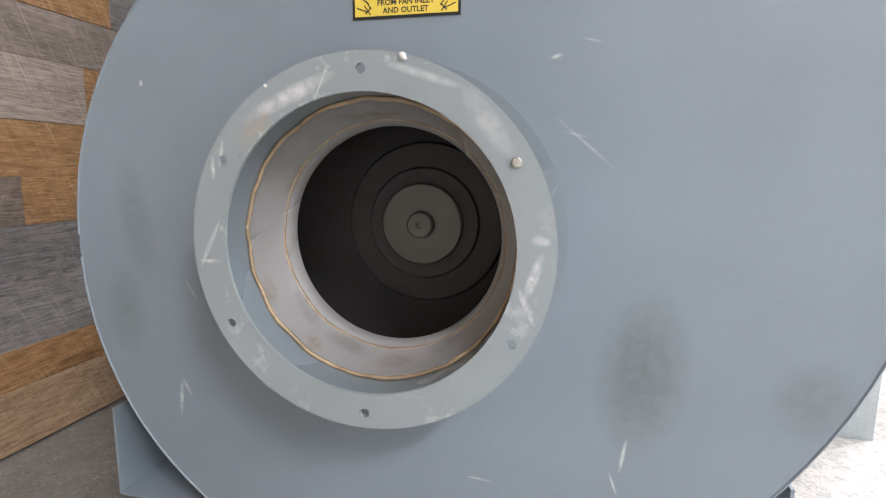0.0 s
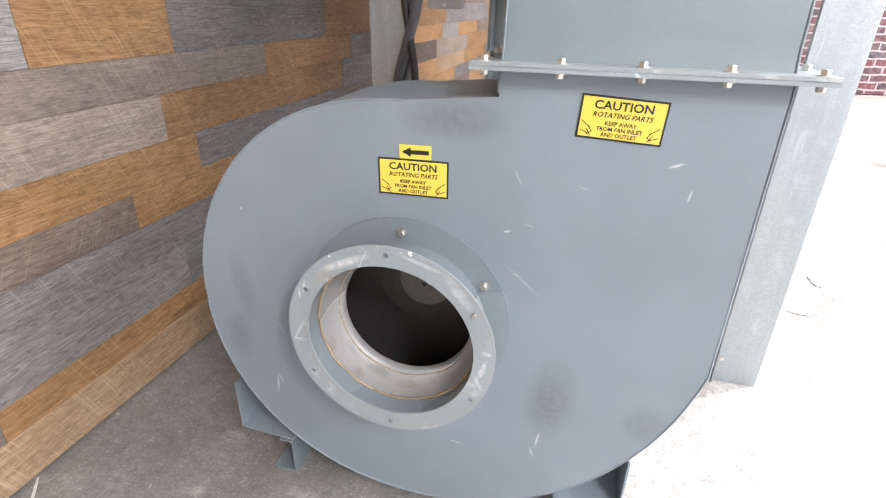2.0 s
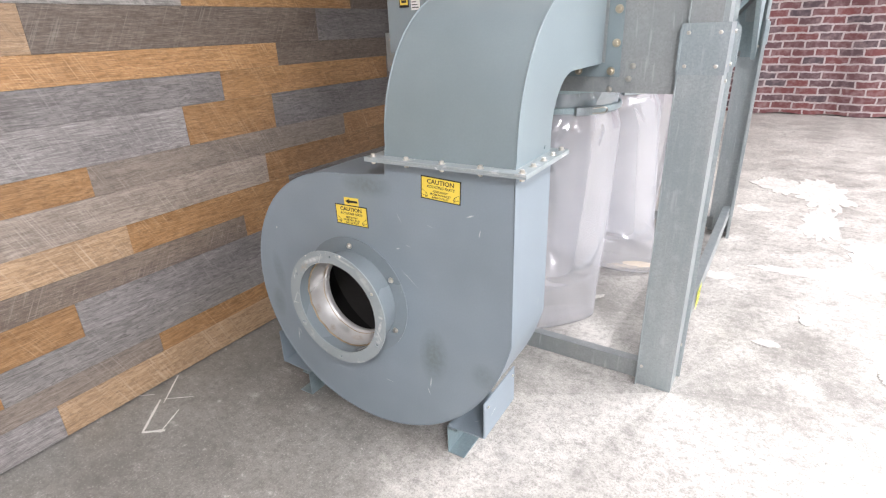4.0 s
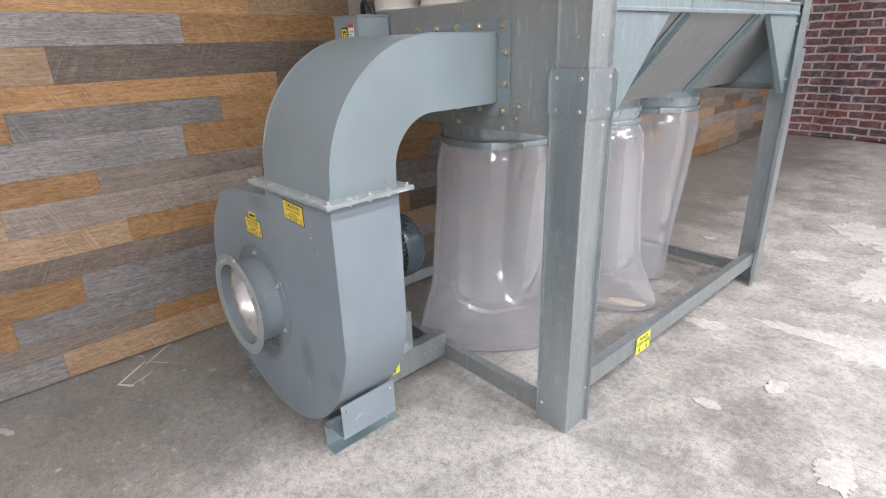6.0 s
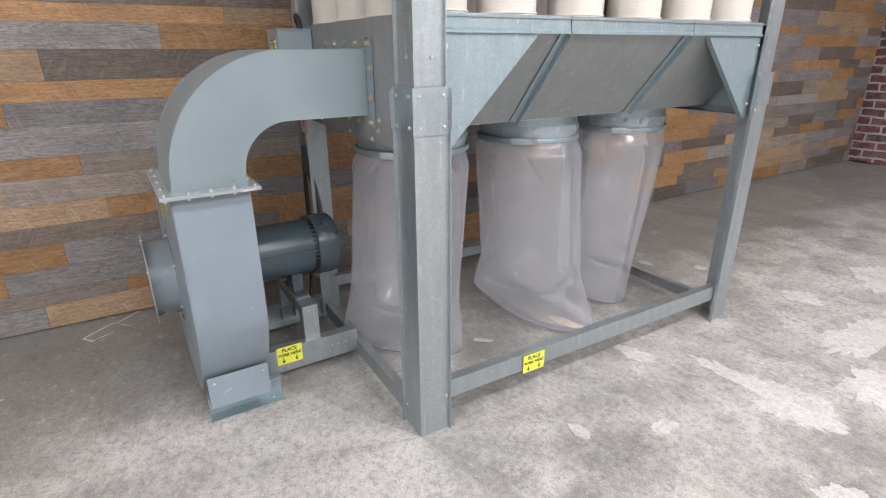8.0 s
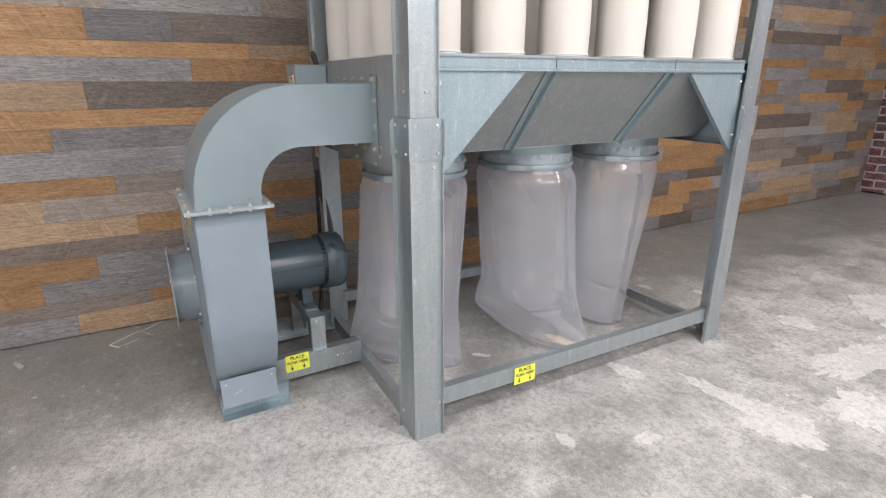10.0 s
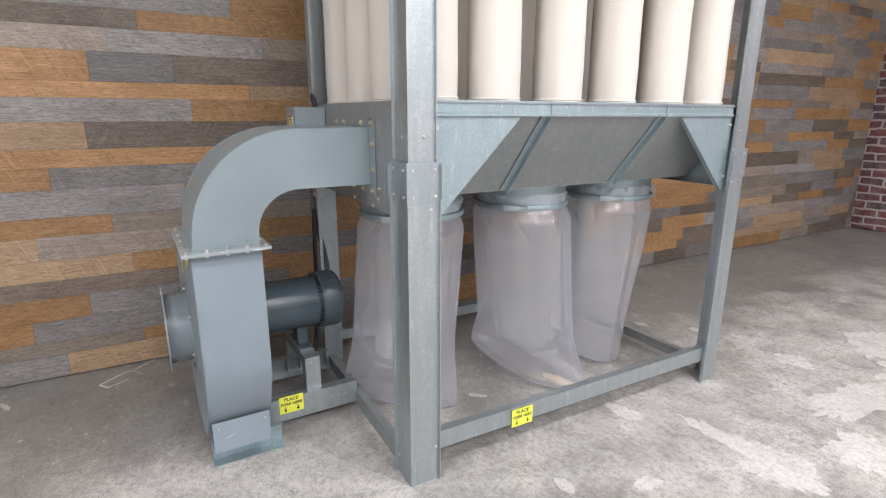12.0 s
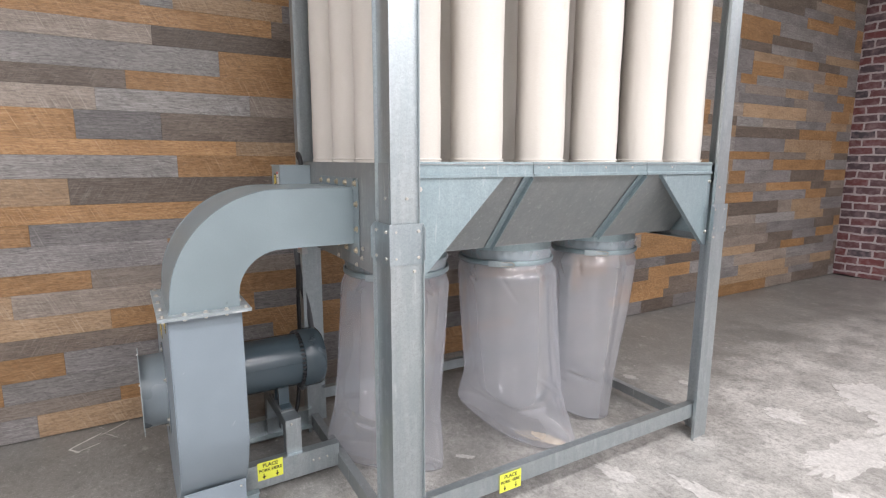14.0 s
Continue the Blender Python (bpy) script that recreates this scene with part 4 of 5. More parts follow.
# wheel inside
# Added drum whose near-black colour stands in for shade inside the casing.
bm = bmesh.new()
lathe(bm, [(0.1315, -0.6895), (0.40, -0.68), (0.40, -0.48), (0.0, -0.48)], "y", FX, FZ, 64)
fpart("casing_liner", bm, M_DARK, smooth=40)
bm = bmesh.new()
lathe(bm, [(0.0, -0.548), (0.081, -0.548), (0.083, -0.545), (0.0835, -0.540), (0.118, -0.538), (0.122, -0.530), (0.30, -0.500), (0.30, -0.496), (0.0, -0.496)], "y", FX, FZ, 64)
wheel = fpart("impeller", bm, M_WHEEL, "dark impeller disc", smooth=15)
bm = bmesh.new()
lathe(bm, [(0.0, -0.561), (0.058, -0.561), (0.060, -0.559), (0.060, -0.5485), (0.0, -0.5485)], "y", FX, FZ, 56)
fpart("hub", bm, M_HUB, "dull grey hub disc", smooth=25)
bm = bmesh.new()
lathe(bm, [(0.0, -0.566), (0.005, -0.566), (0.0055, -0.574), (0.017, -0.574), (0.019, -0.572), (0.020, -0.5615), (0.0, -0.5615)], "y", FX, FZ, 28)
fpart("shaft_end", bm, M_HUB, smooth=25)
# feet: side plate, base plate and a front web on either side
for s, xs in ((1, -0.432), (-1, -1.330)):
    bm = bmesh.new()
    pts = [(xs, 0.250), (xs, 0.113), (xs - s * 0.137, 0.105)]
    ribbon(bm, pts if s < 0 else pts, 0.004 * -s, "y", -0.695, -0.468)
    fpart("foot_plate", bm, M_FAN, "blue-grey painted folded foot plate")
    xw = xs - s * 0.137
    bm = bmesh.new()
    pts = [(xw + s * 0.035, 0.1005), (xw, 0.1005), (xw, 0.0), (xw + s * 0.062, 0.0)]
    ribbon(bm, pts, 0.004 * (1 if s > 0 else -1), "y", -0.697, -0.397)
    fpart("base_angle", bm, M_GALV3, "blue-stained galvanized base angle")
    for y in (-0.672, -0.488):
        fbolt(RIVET, (xs + s * 0.001, y, 0.225), "+x" if s > 0 else "-x")
    fbolt(RIVET, (xw + s * 0.03, -0.44, 0.004), "+z")
# base rails and the motor stand
for x, s in ((-0.662, -1), (-1.135, 1)):
    bm = bmesh.new()
    pts = [(x, 0.035), (x, 0.152), (x + s * 0.05, 0.152)] if s < 0 else [(x + s * 0.05, 0.152), (x, 0.152), (x, 0.035)]
    pts = [(x + s * 0.05, 0.035)] + pts if s < 0 else pts + [(x + s * 0.05, 0.035)]
    ribbon(bm, pts, 0.004, "y", FY1 - 0.02, 0.012)
    fpart("base_rail", bm, M_GALV)
bm = bmesh.new()
ribbon(bm, [(-1.13, 0.07), (-1.13, 0.318), (-0.690, 0.318), (-0.690, 0.07)], 0.004, "y", -0.235, -0.165)
fpart("motor_stand", bm, M_GALV, bevel=0.0)
bm = bmesh.new()
for y in (-0.237, -0.1655):
    prism(bm, [(-1.126, 0.07), (-1.126, 0.314), (-0.694, 0.314), (-0.694, 0.07), (-0.73, 0.07), (-0.745, 0.275), (-1.075, 0.275), (-1.09, 0.07)], "y", y, y + 0.0025)
fpart("stand_web", bm, M_GALV2)
bm = B(-1.02, -0.78, -0.235, -0.165, 0.3185, 0.3245)
fpart("motor_plate", bm, M_GALV2)
for y, z in ((-0.215, 0.105), (-0.195, 0.125), (-0.21, 0.30)):
    fbolt(BOLT, (-0.689, y, z), "+x", 15)
for y in (-0.12, -0.09, -0.05):
    fbolt(RIVET, (-0.661, y, 0.10), "+x", 15)
# outlet flange bolts
for x in [-0.765 + 0.112 * k for k in range(5)]:
    fbolt(BOLT, (x, -0.721, 0.998), "+z", x * 500)
    fbolt(BOLT, (x, -0.721, 0.986), "-z", x * 300)
    fbolt(BOLT, (x, -0.446, 0.998), "+z", x * 500)
for y in (-0.652, -0.583, -0.514):
    for x in (-0.317, -0.768):
        fbolt(BOLT, (x, y, 0.998), "+z", y * 500)
        fbolt(BOLT, (x, y, 0.986), "-z", y * 300)


def caution_label(x, z, tilt):
    """A yellow warning label: black frame, lettering, small drawn bars."""
    lab = fpart("caution_label", B(FX - 0.0625, FX + 0.0625, FY0 - 0.0012, FY0 - 0.0004, -0.0325, 0.0325), M_BLACK, "black-framed yellow warning label with lettering")
    lab.matrix_local = pose(x - FX, 0, z, 0, tilt, 0)
    bm = B(-0.0595, 0.0595, -0.0018, -0.0013, -0.0295, 0.0295)
    part("face", bm, M_YELLOW, lab)
    up = lambda u, v: pose(u, -0.0021, v, 90, 0, 0)
    lettering(lab, "CAUTION", 0.0175, up(0, 0.0185), bold=0.0004, width=1.08)
    lettering(lab, "ROTATING PARTS", 0.0105, up(0, 0.0045), shear=0.25, bold=0.0002)
    lettering(lab, "KEEP AWAY", 0.0085, up(0, -0.0075), bold=0.0002)
    lettering(lab, "FROM FAN INLET", 0.0085, up(0, -0.0160), bold=0.0002)
    lettering(lab, "AND OUTLET", 0.0085, up(0, -0.0245), bold=0.0002)
    for s in (-1, 1):
        bm = bmesh.new()
        for p, q in (((0.057, -0.006), (0.043, -0.016)), ((0.057, -0.020), (0.044, -0.025)), ((0.046, -0.013), (0.040, -0.022)), ((0.040, -0.020), (0.047, -0.027)), ((0.048, -0.018), (0.041, -0.028))):
            d = (Vector(q) - Vector(p)).normalized()
            n = Vector((-d.y, d.x)) * 0.0006
            pr = [Vector(p) + n, Vector(q) + n, Vector(q) - n, Vector(p) - n]
            prism(bm, [(s * v.x, v.y) for v in pr], "y", -0.0022, -0.0019)
        part("pictogram", bm, M_BLACK, lab)
    return lab


caution_label(-0.881, 0.801, -0.5)
caution_label(-0.557, 0.922, 3.0)
arrow = fpart("arrow_label", B(FX - 0.028, FX + 0.028, FY0 - 0.0012, FY0 - 0.0004, -0.012, 0.012), M_YELLOW, "small yellow label with a black arrow")
arrow.matrix_local = pose(-0.877 - FX, 0, 0.846, 0, -1.0, 0)
part("arrow", prism(bmesh.new(), [(-0.023, 0), (-0.008, 0.008), (-0.008, 0.0035), (0.024, 0.0035), (0.024, -0.0035), (-0.008, -0.0035), (-0.008, -0.008)], "y", -0.0022, -0.0014), M_BLACK, arrow)


def fork_label(parent, m, w, h):
    lab = part("fork_label", B(-0.0004, 0.0006, -w / 2, w / 2, -h / 2, h / 2), M_LIME, parent, "lime yellow label with black lettering and arrows")
    lab.matrix_local = m
    up = lambda u, v: pose(0.0012, u, v, 90, 0, 90)
    lettering(lab, "PLACE", 0.024, up(0, h * 0.30), bold=0.0006)
    lettering(lab, "FORK HERE", 0.020, up(0, h * 0.02), bold=0.0006)
    for s in (-1, 1):
        c = s * w * 0.26
        part("arrow", prism(bmesh.new(), [(c, -h * 0.44), (c - 0.008, -h * 0.29), (c - 0.002, -h * 0.29), (c - 0.002, -h * 0.14), (c + 0.002, -h * 0.14), (c + 0.002, -h * 0.29), (c + 0.008, -h * 0.29)], "x", 0.0008, 0.0013), M_BLACK, lab)


fork_label(blower, pose(-0.661 - FX, -0.322 - FY0, 0.118), 0.115, 0.088)
fork_label(collector, pose(0.0004 + W / 2, 0.553 - L / 2, 0.160), 0.115, 0.085)


# ---- duct elbow ----
duct = thing("duct_elbow", "grey-green painted sheet metal elbow duct bolted onto the blower", "duct", (-0.5425, -0.58, 0.998))


def dpart(name, bm, material, label="", smooth=None):
    bmesh.ops.translate(bm, vec=(0.5425, 0.58, -0.998), verts=bm.verts)
    return part(name, bm, material, duct, label, smooth)


def arc(c, r, a0, a1, n):
    return [(c[0] + r * math.cos(radians(a0 + (a1 - a0) * k / n)), c[1] + r * math.sin(radians(a0 + (a1 - a0) * k / n))) for k in range(n + 1)]


DX0, DX1 = -0.742, -0.343
outer = [(-0.697 - 0.003, 0.998)] + arc((-0.295, 1.026), 0.398, 180, 90, 26) + [(-0.004, 1.424)]
inner = [(-0.463, 0.998)] + arc((-0.303, 1.037), 0.160, 180, 90, 18) + [(-0.004, 1.197)]
side = outer + inner[::-1]
dpart("side_plate", prism(bmesh.new(), side, "x", DX1 - 0.003, DX1), M_DUCT)
dpart("side_plate", prism(bmesh.new(), side, "x", DX0, DX0 + 0.003), M_DUCT)
dpart("outer_wrap", ribbon(bmesh.new(), outer, -0.003, "x", DX0 + 0.0035, DX1 - 0.0035), M_DUCT, smooth=30)
dpart("inner_wrap", ribbon(bmesh.new(), inner, 0.003, "x", DX0 + 0.0035, DX1 - 0.0035), M_DUCT, smooth=30)
bm = bmesh.new()
tube(bm, [(DX1 - 0.001, y, z) for y, z in outer], 0.0020, 6)
dpart("seam", bm, M_DUCT, smooth=60)
bm = bmesh.new()
tube(bm, [(DX0 + 0.001, y, z) for y, z in outer], 0.0020, 6)
dpart("seam", bm, M_DUCT, smooth=60)
dpart("base_flange", holed(bmesh.new(), [(-0.785, -0.737), (-0.300, -0.737), (-0.300, -0.430), (-0.785, -0.430)], [[(-0.738, -0.694), (-0.347, -0.694), (-0.347, -0.468), (-0.738, -0.468)]], "z", 0.9925, 0.998), M_FLANGE, "scuffed flange with bolts")


# ---- motor ----
MZ = 0.537
motor = thing("electric_motor", "dark blue-grey electric motor on a galvanized stand", "motor", (FX, -0.27, 0.3245))


def mpart(name, bm, material, label="", smooth=None, bevel=0.0):
    bmesh.ops.translate(bm, vec=(-FX, 0.27, -0.3245), verts=bm.verts)
    return part(name, bm, material, motor, label, smooth, bevel)


bm = bmesh.new()
lathe(bm, [(0.0, -0.452), (0.125, -0.452), (0.130, -0.445), (0.130, -0.105), (0.0, -0.105)], "y", FX, MZ, 56)
mpart("body", bm, M_MOTOR, smooth=30)
bm = bmesh.new()
lathe(bm, [(0.128, -0.105), (0.141, -0.105), (0.146, -0.099), (0.147, -0.030), (0.143, -0.010), (0.128, 0.003), (0.0, 0.005)], "y", FX, MZ, 56)
mpart("fan_cover", bm, M_MOTOR, "dark cowl over the cooling fan", smooth=40)
fin = mesh_of("vent_fin", B(-0.004, 0.004, -0.0075, 0.0075, 0.128, 0.1435), M_RUBBER)
for k in range(40):
    ob = new("vent_fin", fin)
    ob.parent = motor
    ob.matrix_local = pose(0, 0.27 - 0.1135, MZ - 0.3245, 0, 9 * k, 0)
for s in (-1, 1):
    mpart("seam_strip", B(FX + s * 0.1305 - 0.002, FX + s * 0.1305 + 0.002, -0.44, -0.115, MZ + 0.02, MZ + 0.024), M_MOTOR)
for s in (-1, 1):
    bm = prism(bmesh.new(), [(FX + s * 0.03, 0.3245), (FX + s * 0.10, 0.3245), (FX + s * 0.10, 0.331), (FX + s * 0.06, 0.338), (FX + s * 0.05, 0.43), (FX + s * 0.03, 0.42)], "y", -0.225, -0.175)
    mpart("motor_foot", bm, M_MOTOR)
bm = B(FX - 0.20, FX - 0.115, -0.34, -0.22, MZ - 0.05, MZ + 0.05)
mpart("terminal_box", bm, M_MOTOR, bevel=0.006)
bm = bmesh.new()
tube(bm, smooth_path([(FX + 0.07, -0.040, MZ + 0.135), (FX + 0.085, -0.065, MZ + 0.132), (FX + 0.098, -0.045, MZ + 0.118), (FX + 0.10, -0.080, MZ + 0.118), (FX + 0.118, -0.055, MZ + 0.098)], 5), 0.004, 6)
mpart("lifting_eye", bm, M_MOTOR, smooth=60)


# the fan set stands a little askew to the frame
SKEW = Matrix.Translation((-0.90, -0.785, 0)) @ pose(0, 0, 0, 0, 0, 1.4) @ Matrix.Translation((0.90, 0.780, 0))
for ob in (blower, duct, motor):
    ob.matrix_world = SKEW @ Matrix.Translation(ob.location)


# ---- starter box, push buttons, cables ----
starter = thing("motor_starter", "grey metal motor starter box with a yellow and black badge", "electrical box", (-1.04, -0.075, 1.24))
bm = B(-0.085, 0.088, -0.075, 0.073, 0.0, 0.262)
part("enclosure", bm, M_BOX, starter, bevel=0.006)
bm = lathe(bmesh.new(), [(0.0, 0.0886), (0.018, 0.0886), (0.018, 0.0896), (0.0145, 0.0896), (0.0145, 0.0888), (0, 0.0888)], "x", 0.035, 0.225, 24)
part("knockout", bm, M_BOX, starter)
part("badge", B(-0.030, 0.012, -0.0772, -0.0762, 0.155, 0.225), M_BLACK, starter, "black badge with a yellow frame")
part("badge_frame", holed(bmesh.new(), [(-0.026, 0.163), (0.008, 0.163), (0.008, 0.219), (-0.026, 0.219)], [[(-0.020, 0.170), (0.002, 0.170), (0.002, 0.212), (-0.020, 0.212)]], "y", -0.0782, -0.0774), M_YELLOW, starter)
part("badge_core", B(-0.0145, -0.004, -0.0782, -0.0774, 0.178, 0.204), M_YELLOW, starter)
part("notice", B(0.022, 0.060, -0.0772, -0.0762, 0.145, 0.235), M_WHITE, starter, "white notice with a red head and unreadable bars")
part("notice_head", B(0.022, 0.060, -0.0782, -0.0774, 0.223, 0.235), M_RED, starter)
for k in range(7):
    part("bar", B(0.026, 0.056 - 0.006 * (k % 3), -0.0780, -0.0774, 0.152 + 0.009 * k, 0.155 + 0.009 * k), M_BLACK, starter)
lid = bmesh.new()
box(lid, -0.089, 0.0925, -0.079, 0.0735, 0.2625, 0.268)
part("lid", lid, M_BOX, starter, bevel=0.002)

station = thing("push_button_station", "small grey start and stop push button box", "switch", (-1.018, -0.026, 1.12))
part("box", B(-0.046, 0.046, -0.028, 0.0, -0.062, 0.062), plain("pale_grey_enclosure", (0.42, 0.43, 0.43), 0.4), station, bevel=0.004)
for z, mat, nm in ((0.024, M_GREEN, "start_button"), (-0.020, M_RED, "stop_button")):
    bm = lathe(bmesh.new(), [(0.0, -0.0285), (0.0195, -0.0285), (0.0195, -0.0295), (0.017, -0.030), (0.0, -0.030)], "y", 0, z, 24)
    bz = part("bezel", bm, M_ZINC, station, smooth=30)
    bm = lathe(bmesh.new(), [(0.0, -0.0302), (0.0155, -0.0302), (0.0155, -0.0312), (0.013, -0.032), (0.0, -0.032)], "y", 0, z, 24)
    part(nm, bm, mat, station, smooth=30)
    part("bar", B(-0.009, 0.009, -0.0332, -0.0324, z - 0.002, z + 0.002), M_WHITE, station)
for z in (0.052, -0.052):
    bolt(station, RIVET, (0, -0.0285, z), "-y")


def cable(name, label, pts, r, material=None):
    bm = tube(bmesh.new(), smooth_path(pts, 8), r, 10)
    ob = part(name, bm, material or M_RUBBER, None, smooth=60)
    tagged(ob, label, "cable")
    return ob


cable("power_cable", "black cable looping from the post into the starter box", [(-1.01, -0.03, 1.508), (-1.03, -0.03, 1.545), (-1.065, -0.03, 1.565), (-1.10, -0.02, 1.55), (-1.135, 0.0, 1.50), (-1.15, -0.02, 1.35), (-1.14, -0.03, 1.10), (-1.10, -0.05, 0.85), (-1.12, -0.05, 0.50), (-1.10, -0.08, 0.20), (-1.02, -0.14, 0.165)], 0.011)
M_CONDUIT = plain("grey_conduit", (0.10, 0.105, 0.11), 0.45)
cable("motor_conduit", "dark grey flexible conduit from starter to motor", [(-1.085, -0.06, 1.24), (-1.08, -0.05, 1.18), (-1.10, -0.05, 1.05), (-1.16, -0.02, 0.88), (-1.21, 0.03, 0.70), (-1.22, 0.05, 0.52), (-1.18, 0.02, 0.36), (-1.08, -0.05, 0.30), (-1.0, -0.10, 0.40)], 0.015, M_CONDUIT)
cable("button_cable", "short dark cable into the push button box", [(-1.012, -0.075, 1.24), (-1.012, -0.07, 1.21), (-1.012, -0.06, 1.182)], 0.010)


# ---- chalk mark on the floor ----
def paint_mark():
    bm = bmesh.new()
    for a, b, w in (((-1.789, -0.907), (-1.67, -1.044), 0.01), ((-1.7, -1.04), (-1.577, -1.183), 0.014), ((-1.694, -1.031), (-1.603, -0.961), 0.005), ((-1.58, -1.037), (-1.523, -1.148), 0.009), ((-1.577, -1.179), (-1.518, -1.132), 0.02), ((-1.806, -1.075), (-1.752, -1.032), 0.004)):
        a, b = Vector(a), Vector(b)
        n = Vector((-(b - a).y, (b - a).x)).normalized()
        l, r = [], []
        for k in range(9):
            p = a + (b - a) * (k / 8)
            ww = w * (0.35 + 0.65 * math.sin(math.pi * (k + 0.6) / 9.2)) * (0.7 + 0.5 * noise.noise(Vector((p.x * 30, p.y * 30, 0))))
            l.append(p + n * ww * 0.5)
            r.append(p - n * ww * 0.5)
        prism(bm, [tuple(v) for v in l + r[::-1]], "z", 0.0008, 0.0016)
    ob = part("paint_mark", bm, M_CHALK, None)
    tagged(ob, "splash of white paint on the concrete by the wall", "paint mark", kind="stuff")


paint_mark()


def skim_patches():
    """Pale skim-coat patches with ragged rims, a skin on the concrete."""
    spots = ((0.38, 1.43, 0.20, 0.045, 0.05), (0.64, 1.45, 0.17, 0.15, 0.2), (0.03, 1.20, 0.11, 0.05, 0.3), (0.53, 2.40, 0.11, 0.36, -0.1), (0.77, 1.89, 0.13, 0.16, 0.4),
             (1.00, 1.09, 0.09, 0.06, 0.9), (0.10, 2.56, 0.10, 0.08, 0.0), (0.56, 3.15, 0.16, 0.45, 0.05), (0.28, 3.30, 0.17, 0.26, 0.5))
    small = ((0.75, 0.48, 0.06, 0.09, 0.1), (-0.476, 0.623, 0.045, 0.014, 0.9), (-1.54, -1.59, 0.05, 0.012, 0.5), (0.30, 0.55, 0.05, 0.03, 0.2), (0.45, 0.86, 0.06, 0.035, 1.2), (-0.75, 2.2, 0.05, 0.03, 0.2), (-0.5, 2.45, 0.04, 0.03, 0.2))
    for n, (cx, cy, rx, ry, turn) in enumerate(spots + small):
        bm = bmesh.new()
        pts = []
        for k in range(128):
            a = 2 * math.pi * k / 128
            q = Vector((math.cos(a) * 1.3 + n * 7.1, math.sin(a) * 1.3, 0))
            r = 1 + 0.34 * noise.noise(q) + 0.34 * noise.noise(q * 2.7) + 0.20 * noise.noise(q * 6) + 0.12 * noise.noise(q * 14)
            u, v = rx * r * math.cos(a), ry * r * math.sin(a)
            pts.append((cx + u * math.cos(turn) - v * math.sin(turn), cy + u * math.sin(turn) + v * math.cos(turn)))
        vs = [bm.verts.new((x, y, 0.0012 + 0.0004 * n)) for x, y in pts]
        lo = [bm.verts.new((x, y, -0.002)) for x, y in pts]
        mid = bm.verts.new((cx, cy, 0.0012 + 0.0004 * n))
        for k in range(128):
            bm.faces.new((mid, vs[k], vs[(k + 1) % 128]))
            bm.faces.new((lo[k], lo[(k + 1) % 128], vs[(k + 1) % 128], vs[k]))
        part("skim_patch", bm, M_SKIM, floor, "pale ragged skim-coat patch")


skim_patches()


# ---- wall planks ----
ROWS_Z = [0.007, 0.138, 0.222, 0.343, 0.475, 0.575, 0.69, 0.82, 0.925, 1.075, 1.19, 1.287, 1.43, 1.555, 1.64, 1.793, 1.913, 2.012, 2.157, 2.262, 2.36]
KNOWN = [
    "g -1.333 t 0.25 w 0.9", "w -0.935 o -0.10 g 0.5", "o -1.463 l -0.30 g 0.4", "o -1.18 g -0.05 o 0.7", "d -0.445 o 0.45 g 1.0",
    "t -0.943 o -0.159 g 0.8", "t -1.374 w -0.275 o 0.9", "o -1.015 w 0.266 o 1.0", "g -0.625 o -0.187 g 0.75", "o -1.263 g -0.43 o 0.66",
    "o -0.12 d 0.8", "t -1.072 d 0.147 g 0.9", "l -0.54 o 0.40", "o -0.213 t 0.6", "o -1.013 g -0.607 d 0.35", "w -0.909 l -0.12 w 0.45",
    "d -0.761 o 0.30", "l -0.279 o 0.5", "w -0.617 d 0.25", "o 0.031 d 0.7", "o -0.66 l -0.50 t 0.1",
]
# the stretch of wall seen beyond the collector: first joint, then kinds and ends
FAR = [
    "4.6 o 5.8 w 6.4", "4.5 t 6.3 g 6.9", "4.7 g 5.2 t 6.2 w 6.8", "4.3 l 5.1 w 6.2 l 6.9", "4.6 t 5.5 d 6.05 o 6.6", "3.4 o 4.3 g 4.8 w 5.75 d 6.3",
    "3.5 o 4.4 w 5.7 g 6.8", "4.4 t 4.9 w 5.45 l 6.3 t 7.0", "4.9 d 5.9 w 6.2 t 6.9", "4.75 o 5.35 g 6.5 o 7.0", "4.6 w 5.6 o 6.6 d 7.1",
    "4.85 o 5.15 g 6.1 d 6.9", "4.9 g 5.7 o 6.9", "4.75 o 5.6 w 6.4 t 7.1", "4.9 g 5.9 t 7.0", "4.9 d 6.2 o 7.1", "4.9 l 5.4 w 6.1 g 6.8",
    "5.0 t 6.3 w 6.9", "4.9 g 6.0 w 6.7", "5.0 w 5.8 t 6.3 g 7.0", "4.9 o 5.2 l 6.4 t 7.0",
]
while ROWS_Z[-1] < CEILING - 0.1:
    ROWS_Z.append(ROWS_Z[-1] + random.choice((0.10, 0.12, 0.145)))


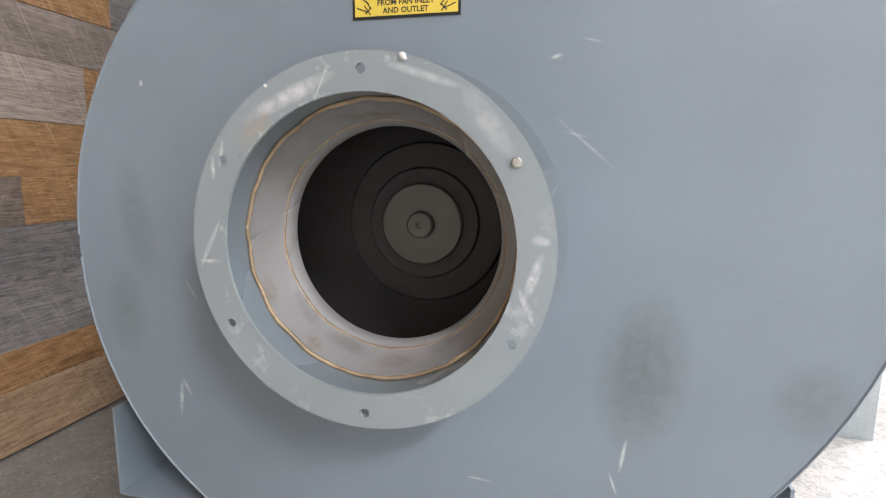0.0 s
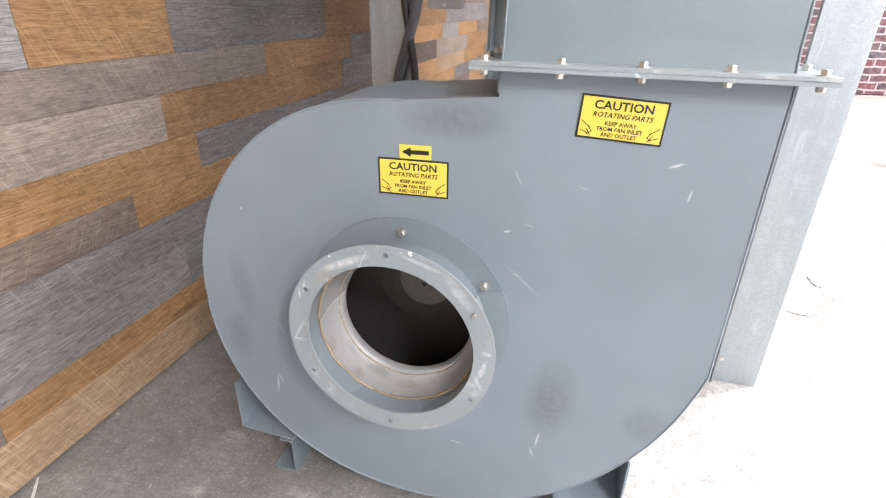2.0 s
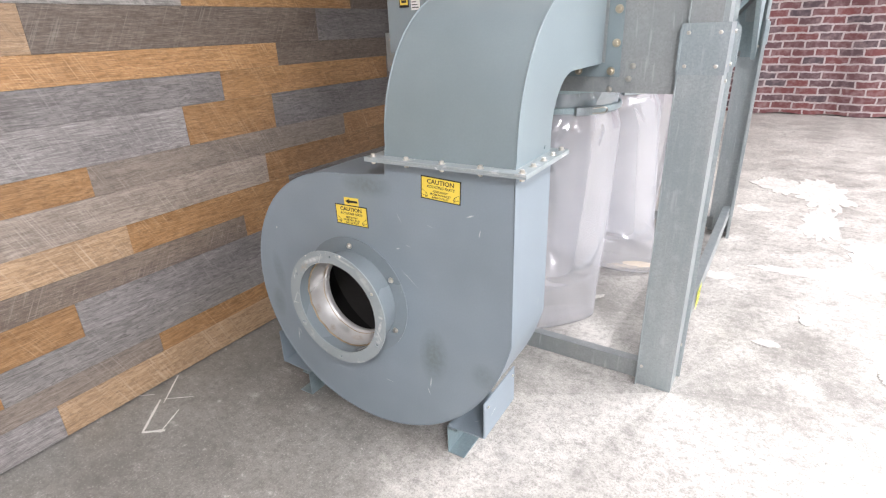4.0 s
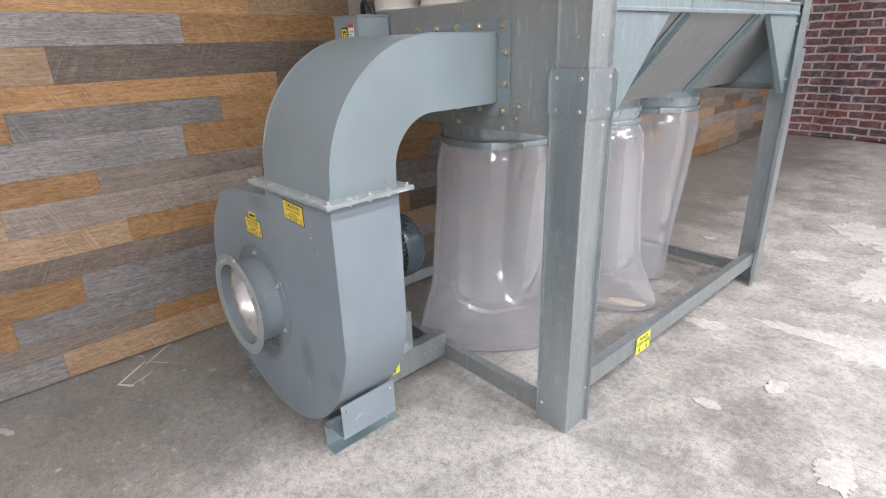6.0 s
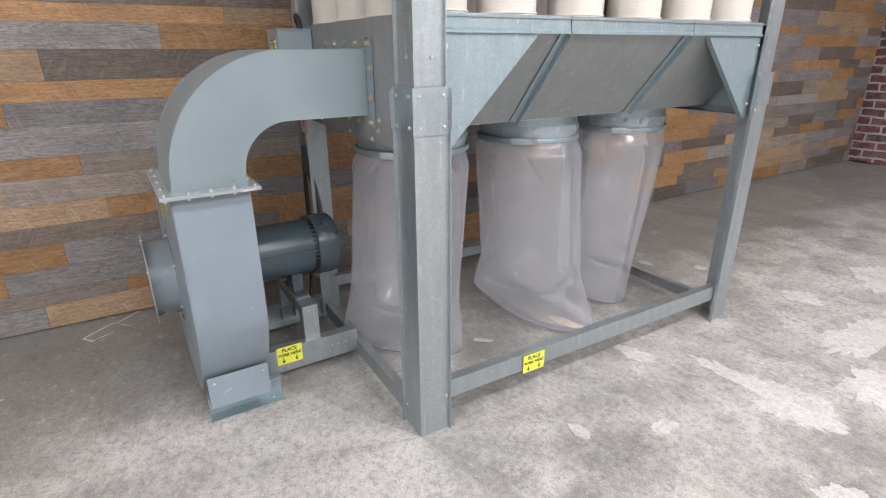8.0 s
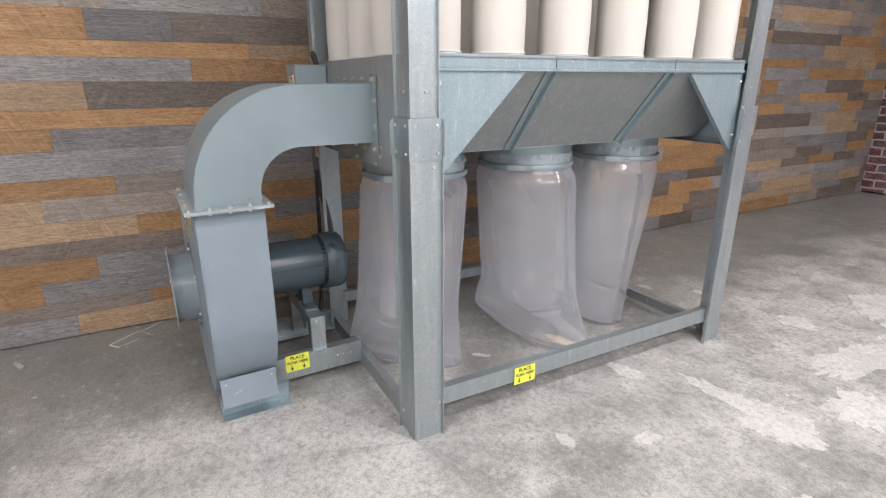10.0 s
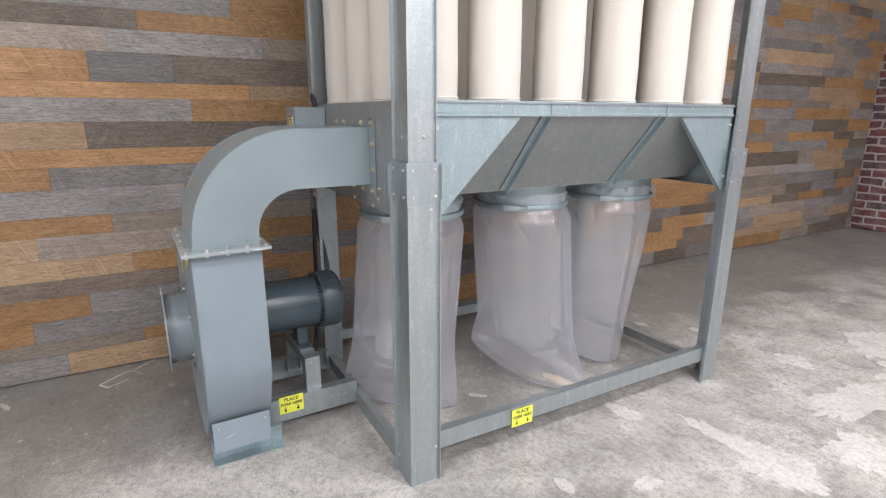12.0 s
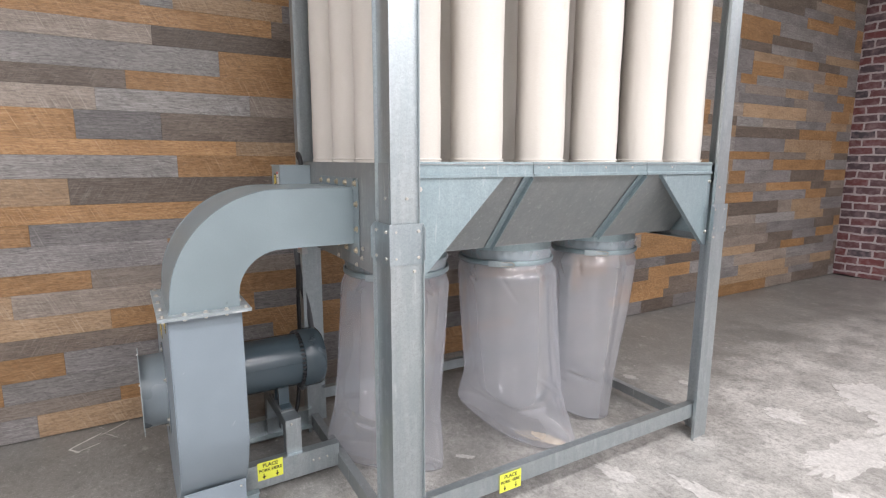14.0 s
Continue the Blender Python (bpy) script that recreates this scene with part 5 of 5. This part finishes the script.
def plank_mesh(y0, y1, z0, z1):
    g = 0.0003
    x0, x1 = X_WALL - 0.012, X_WALL + 0.004 + random.uniform(-0.001, 0.001)
    cy, cz = (y0 + y1) / 2, (z0 + z1) / 2
    a, b, c, d = y0 + g - cy, y1 - g - cy, z0 + g - cz, z1 - g - cz
    e = 0.0008
    vs = [(x0, a, c), (x0, b, c), (x0, b, d), (x0, a, d), (x1 - e, a, c), (x1 - e, b, c), (x1 - e, b, d), (x1 - e, a, d), (x1, a + e, c + e), (x1, b - e, c + e), (x1, b - e, d - e), (x1, a + e, d - e)]
    fs = [(8, 9, 10, 11)] + [(i, (i + 1) % 4, 4 + (i + 1) % 4, 4 + i) for i in range(4)] + [(4 + i, 4 + (i + 1) % 4, 8 + (i + 1) % 4, 8 + i) for i in range(4)]
    me = bpy.data.meshes.new("plank")
    me.from_pydata(vs, [], fs)
    me.update()
    return me, (0, cy, cz)


def lay_plank(code, y0, y1, z0, z1):
    me, at = plank_mesh(y0, y1, z0, z1)
    if z0 > 2.3 or y0 > 5.6:
        base = len(REST["v"])
        REST["v"] += [(v.co.x, v.co.y + at[1], v.co.z + at[2]) for v in me.vertices]
        for f in me.polygons:
            REST["f"].append([base + i for i in f.vertices])
            REST["m"].append("otglwd".index(code))
        bpy.data.meshes.remove(me)
        return
    me.materials.append(WOODS[code])
    ob = new("plank", me)
    ob.parent = wall_west
    ob.location = at


REST = {"v": [], "f": [], "m": []}
rng = random.Random(7)
for k, (z0, z1) in enumerate(zip(ROWS_Z, ROWS_Z[1:])):
    runs = []
    y = -2.9 + rng.uniform(-0.3, 0.3)
    if k < len(KNOWN):
        words = KNOWN[k].split()
        first = min(float(words[1]) - rng.uniform(0.55, 1.0), -1.75 - rng.uniform(0.0, 0.4))
        y = first - rng.uniform(0.6, 1.0)
        runs.append((rng.choice("ogtwd"), y - 0.9, y))
        runs.append((rng.choice("ogtlw"), y, first))
        y = first
        for c, e in zip(words[::2], words[1::2]):
            runs.append((c, y, float(e)))
            y = float(e)
    last = runs[-1][0] if runs else "o"
    known_far = FAR[k].split() if k < len(FAR) else ["99"]
    while y < Y_FAR - 0.1:
        e = min(y + rng.uniform(0.45, 0.95), Y_FAR + 0.02)
        start = float(known_far[0])
        if y < start and e > start - 0.4:
            c = rng.choice([q for q in "ogtlwd" if q not in (last, known_far[1])])
            runs.append((c, y, start))
            y = start
            for c, e in zip(known_far[1::2], known_far[2::2]):
                runs.append((c, y, float(e)))
                y, last = float(e), c
            continue
        c = rng.choice([q for q in "oooggtlwdgd" if q != last])
        runs.append((c, y, e))
        y, last = e, c
    for c, a, b in runs:
        lay_plank(c, a, b, z0, z1)

me = bpy.data.meshes.new("far_planks")
me.from_pydata(REST["v"], [], REST["f"])
for c in "otglwd":
    me.materials.append(WOODS[c])
me.polygons.foreach_set("material_index", REST["m"])
me.update()
far_planks = new("far_planks", me)
far_planks.parent = wall_west
tagged(far_planks, "mixed wood planks high up and far along the wall", kind="stuff")
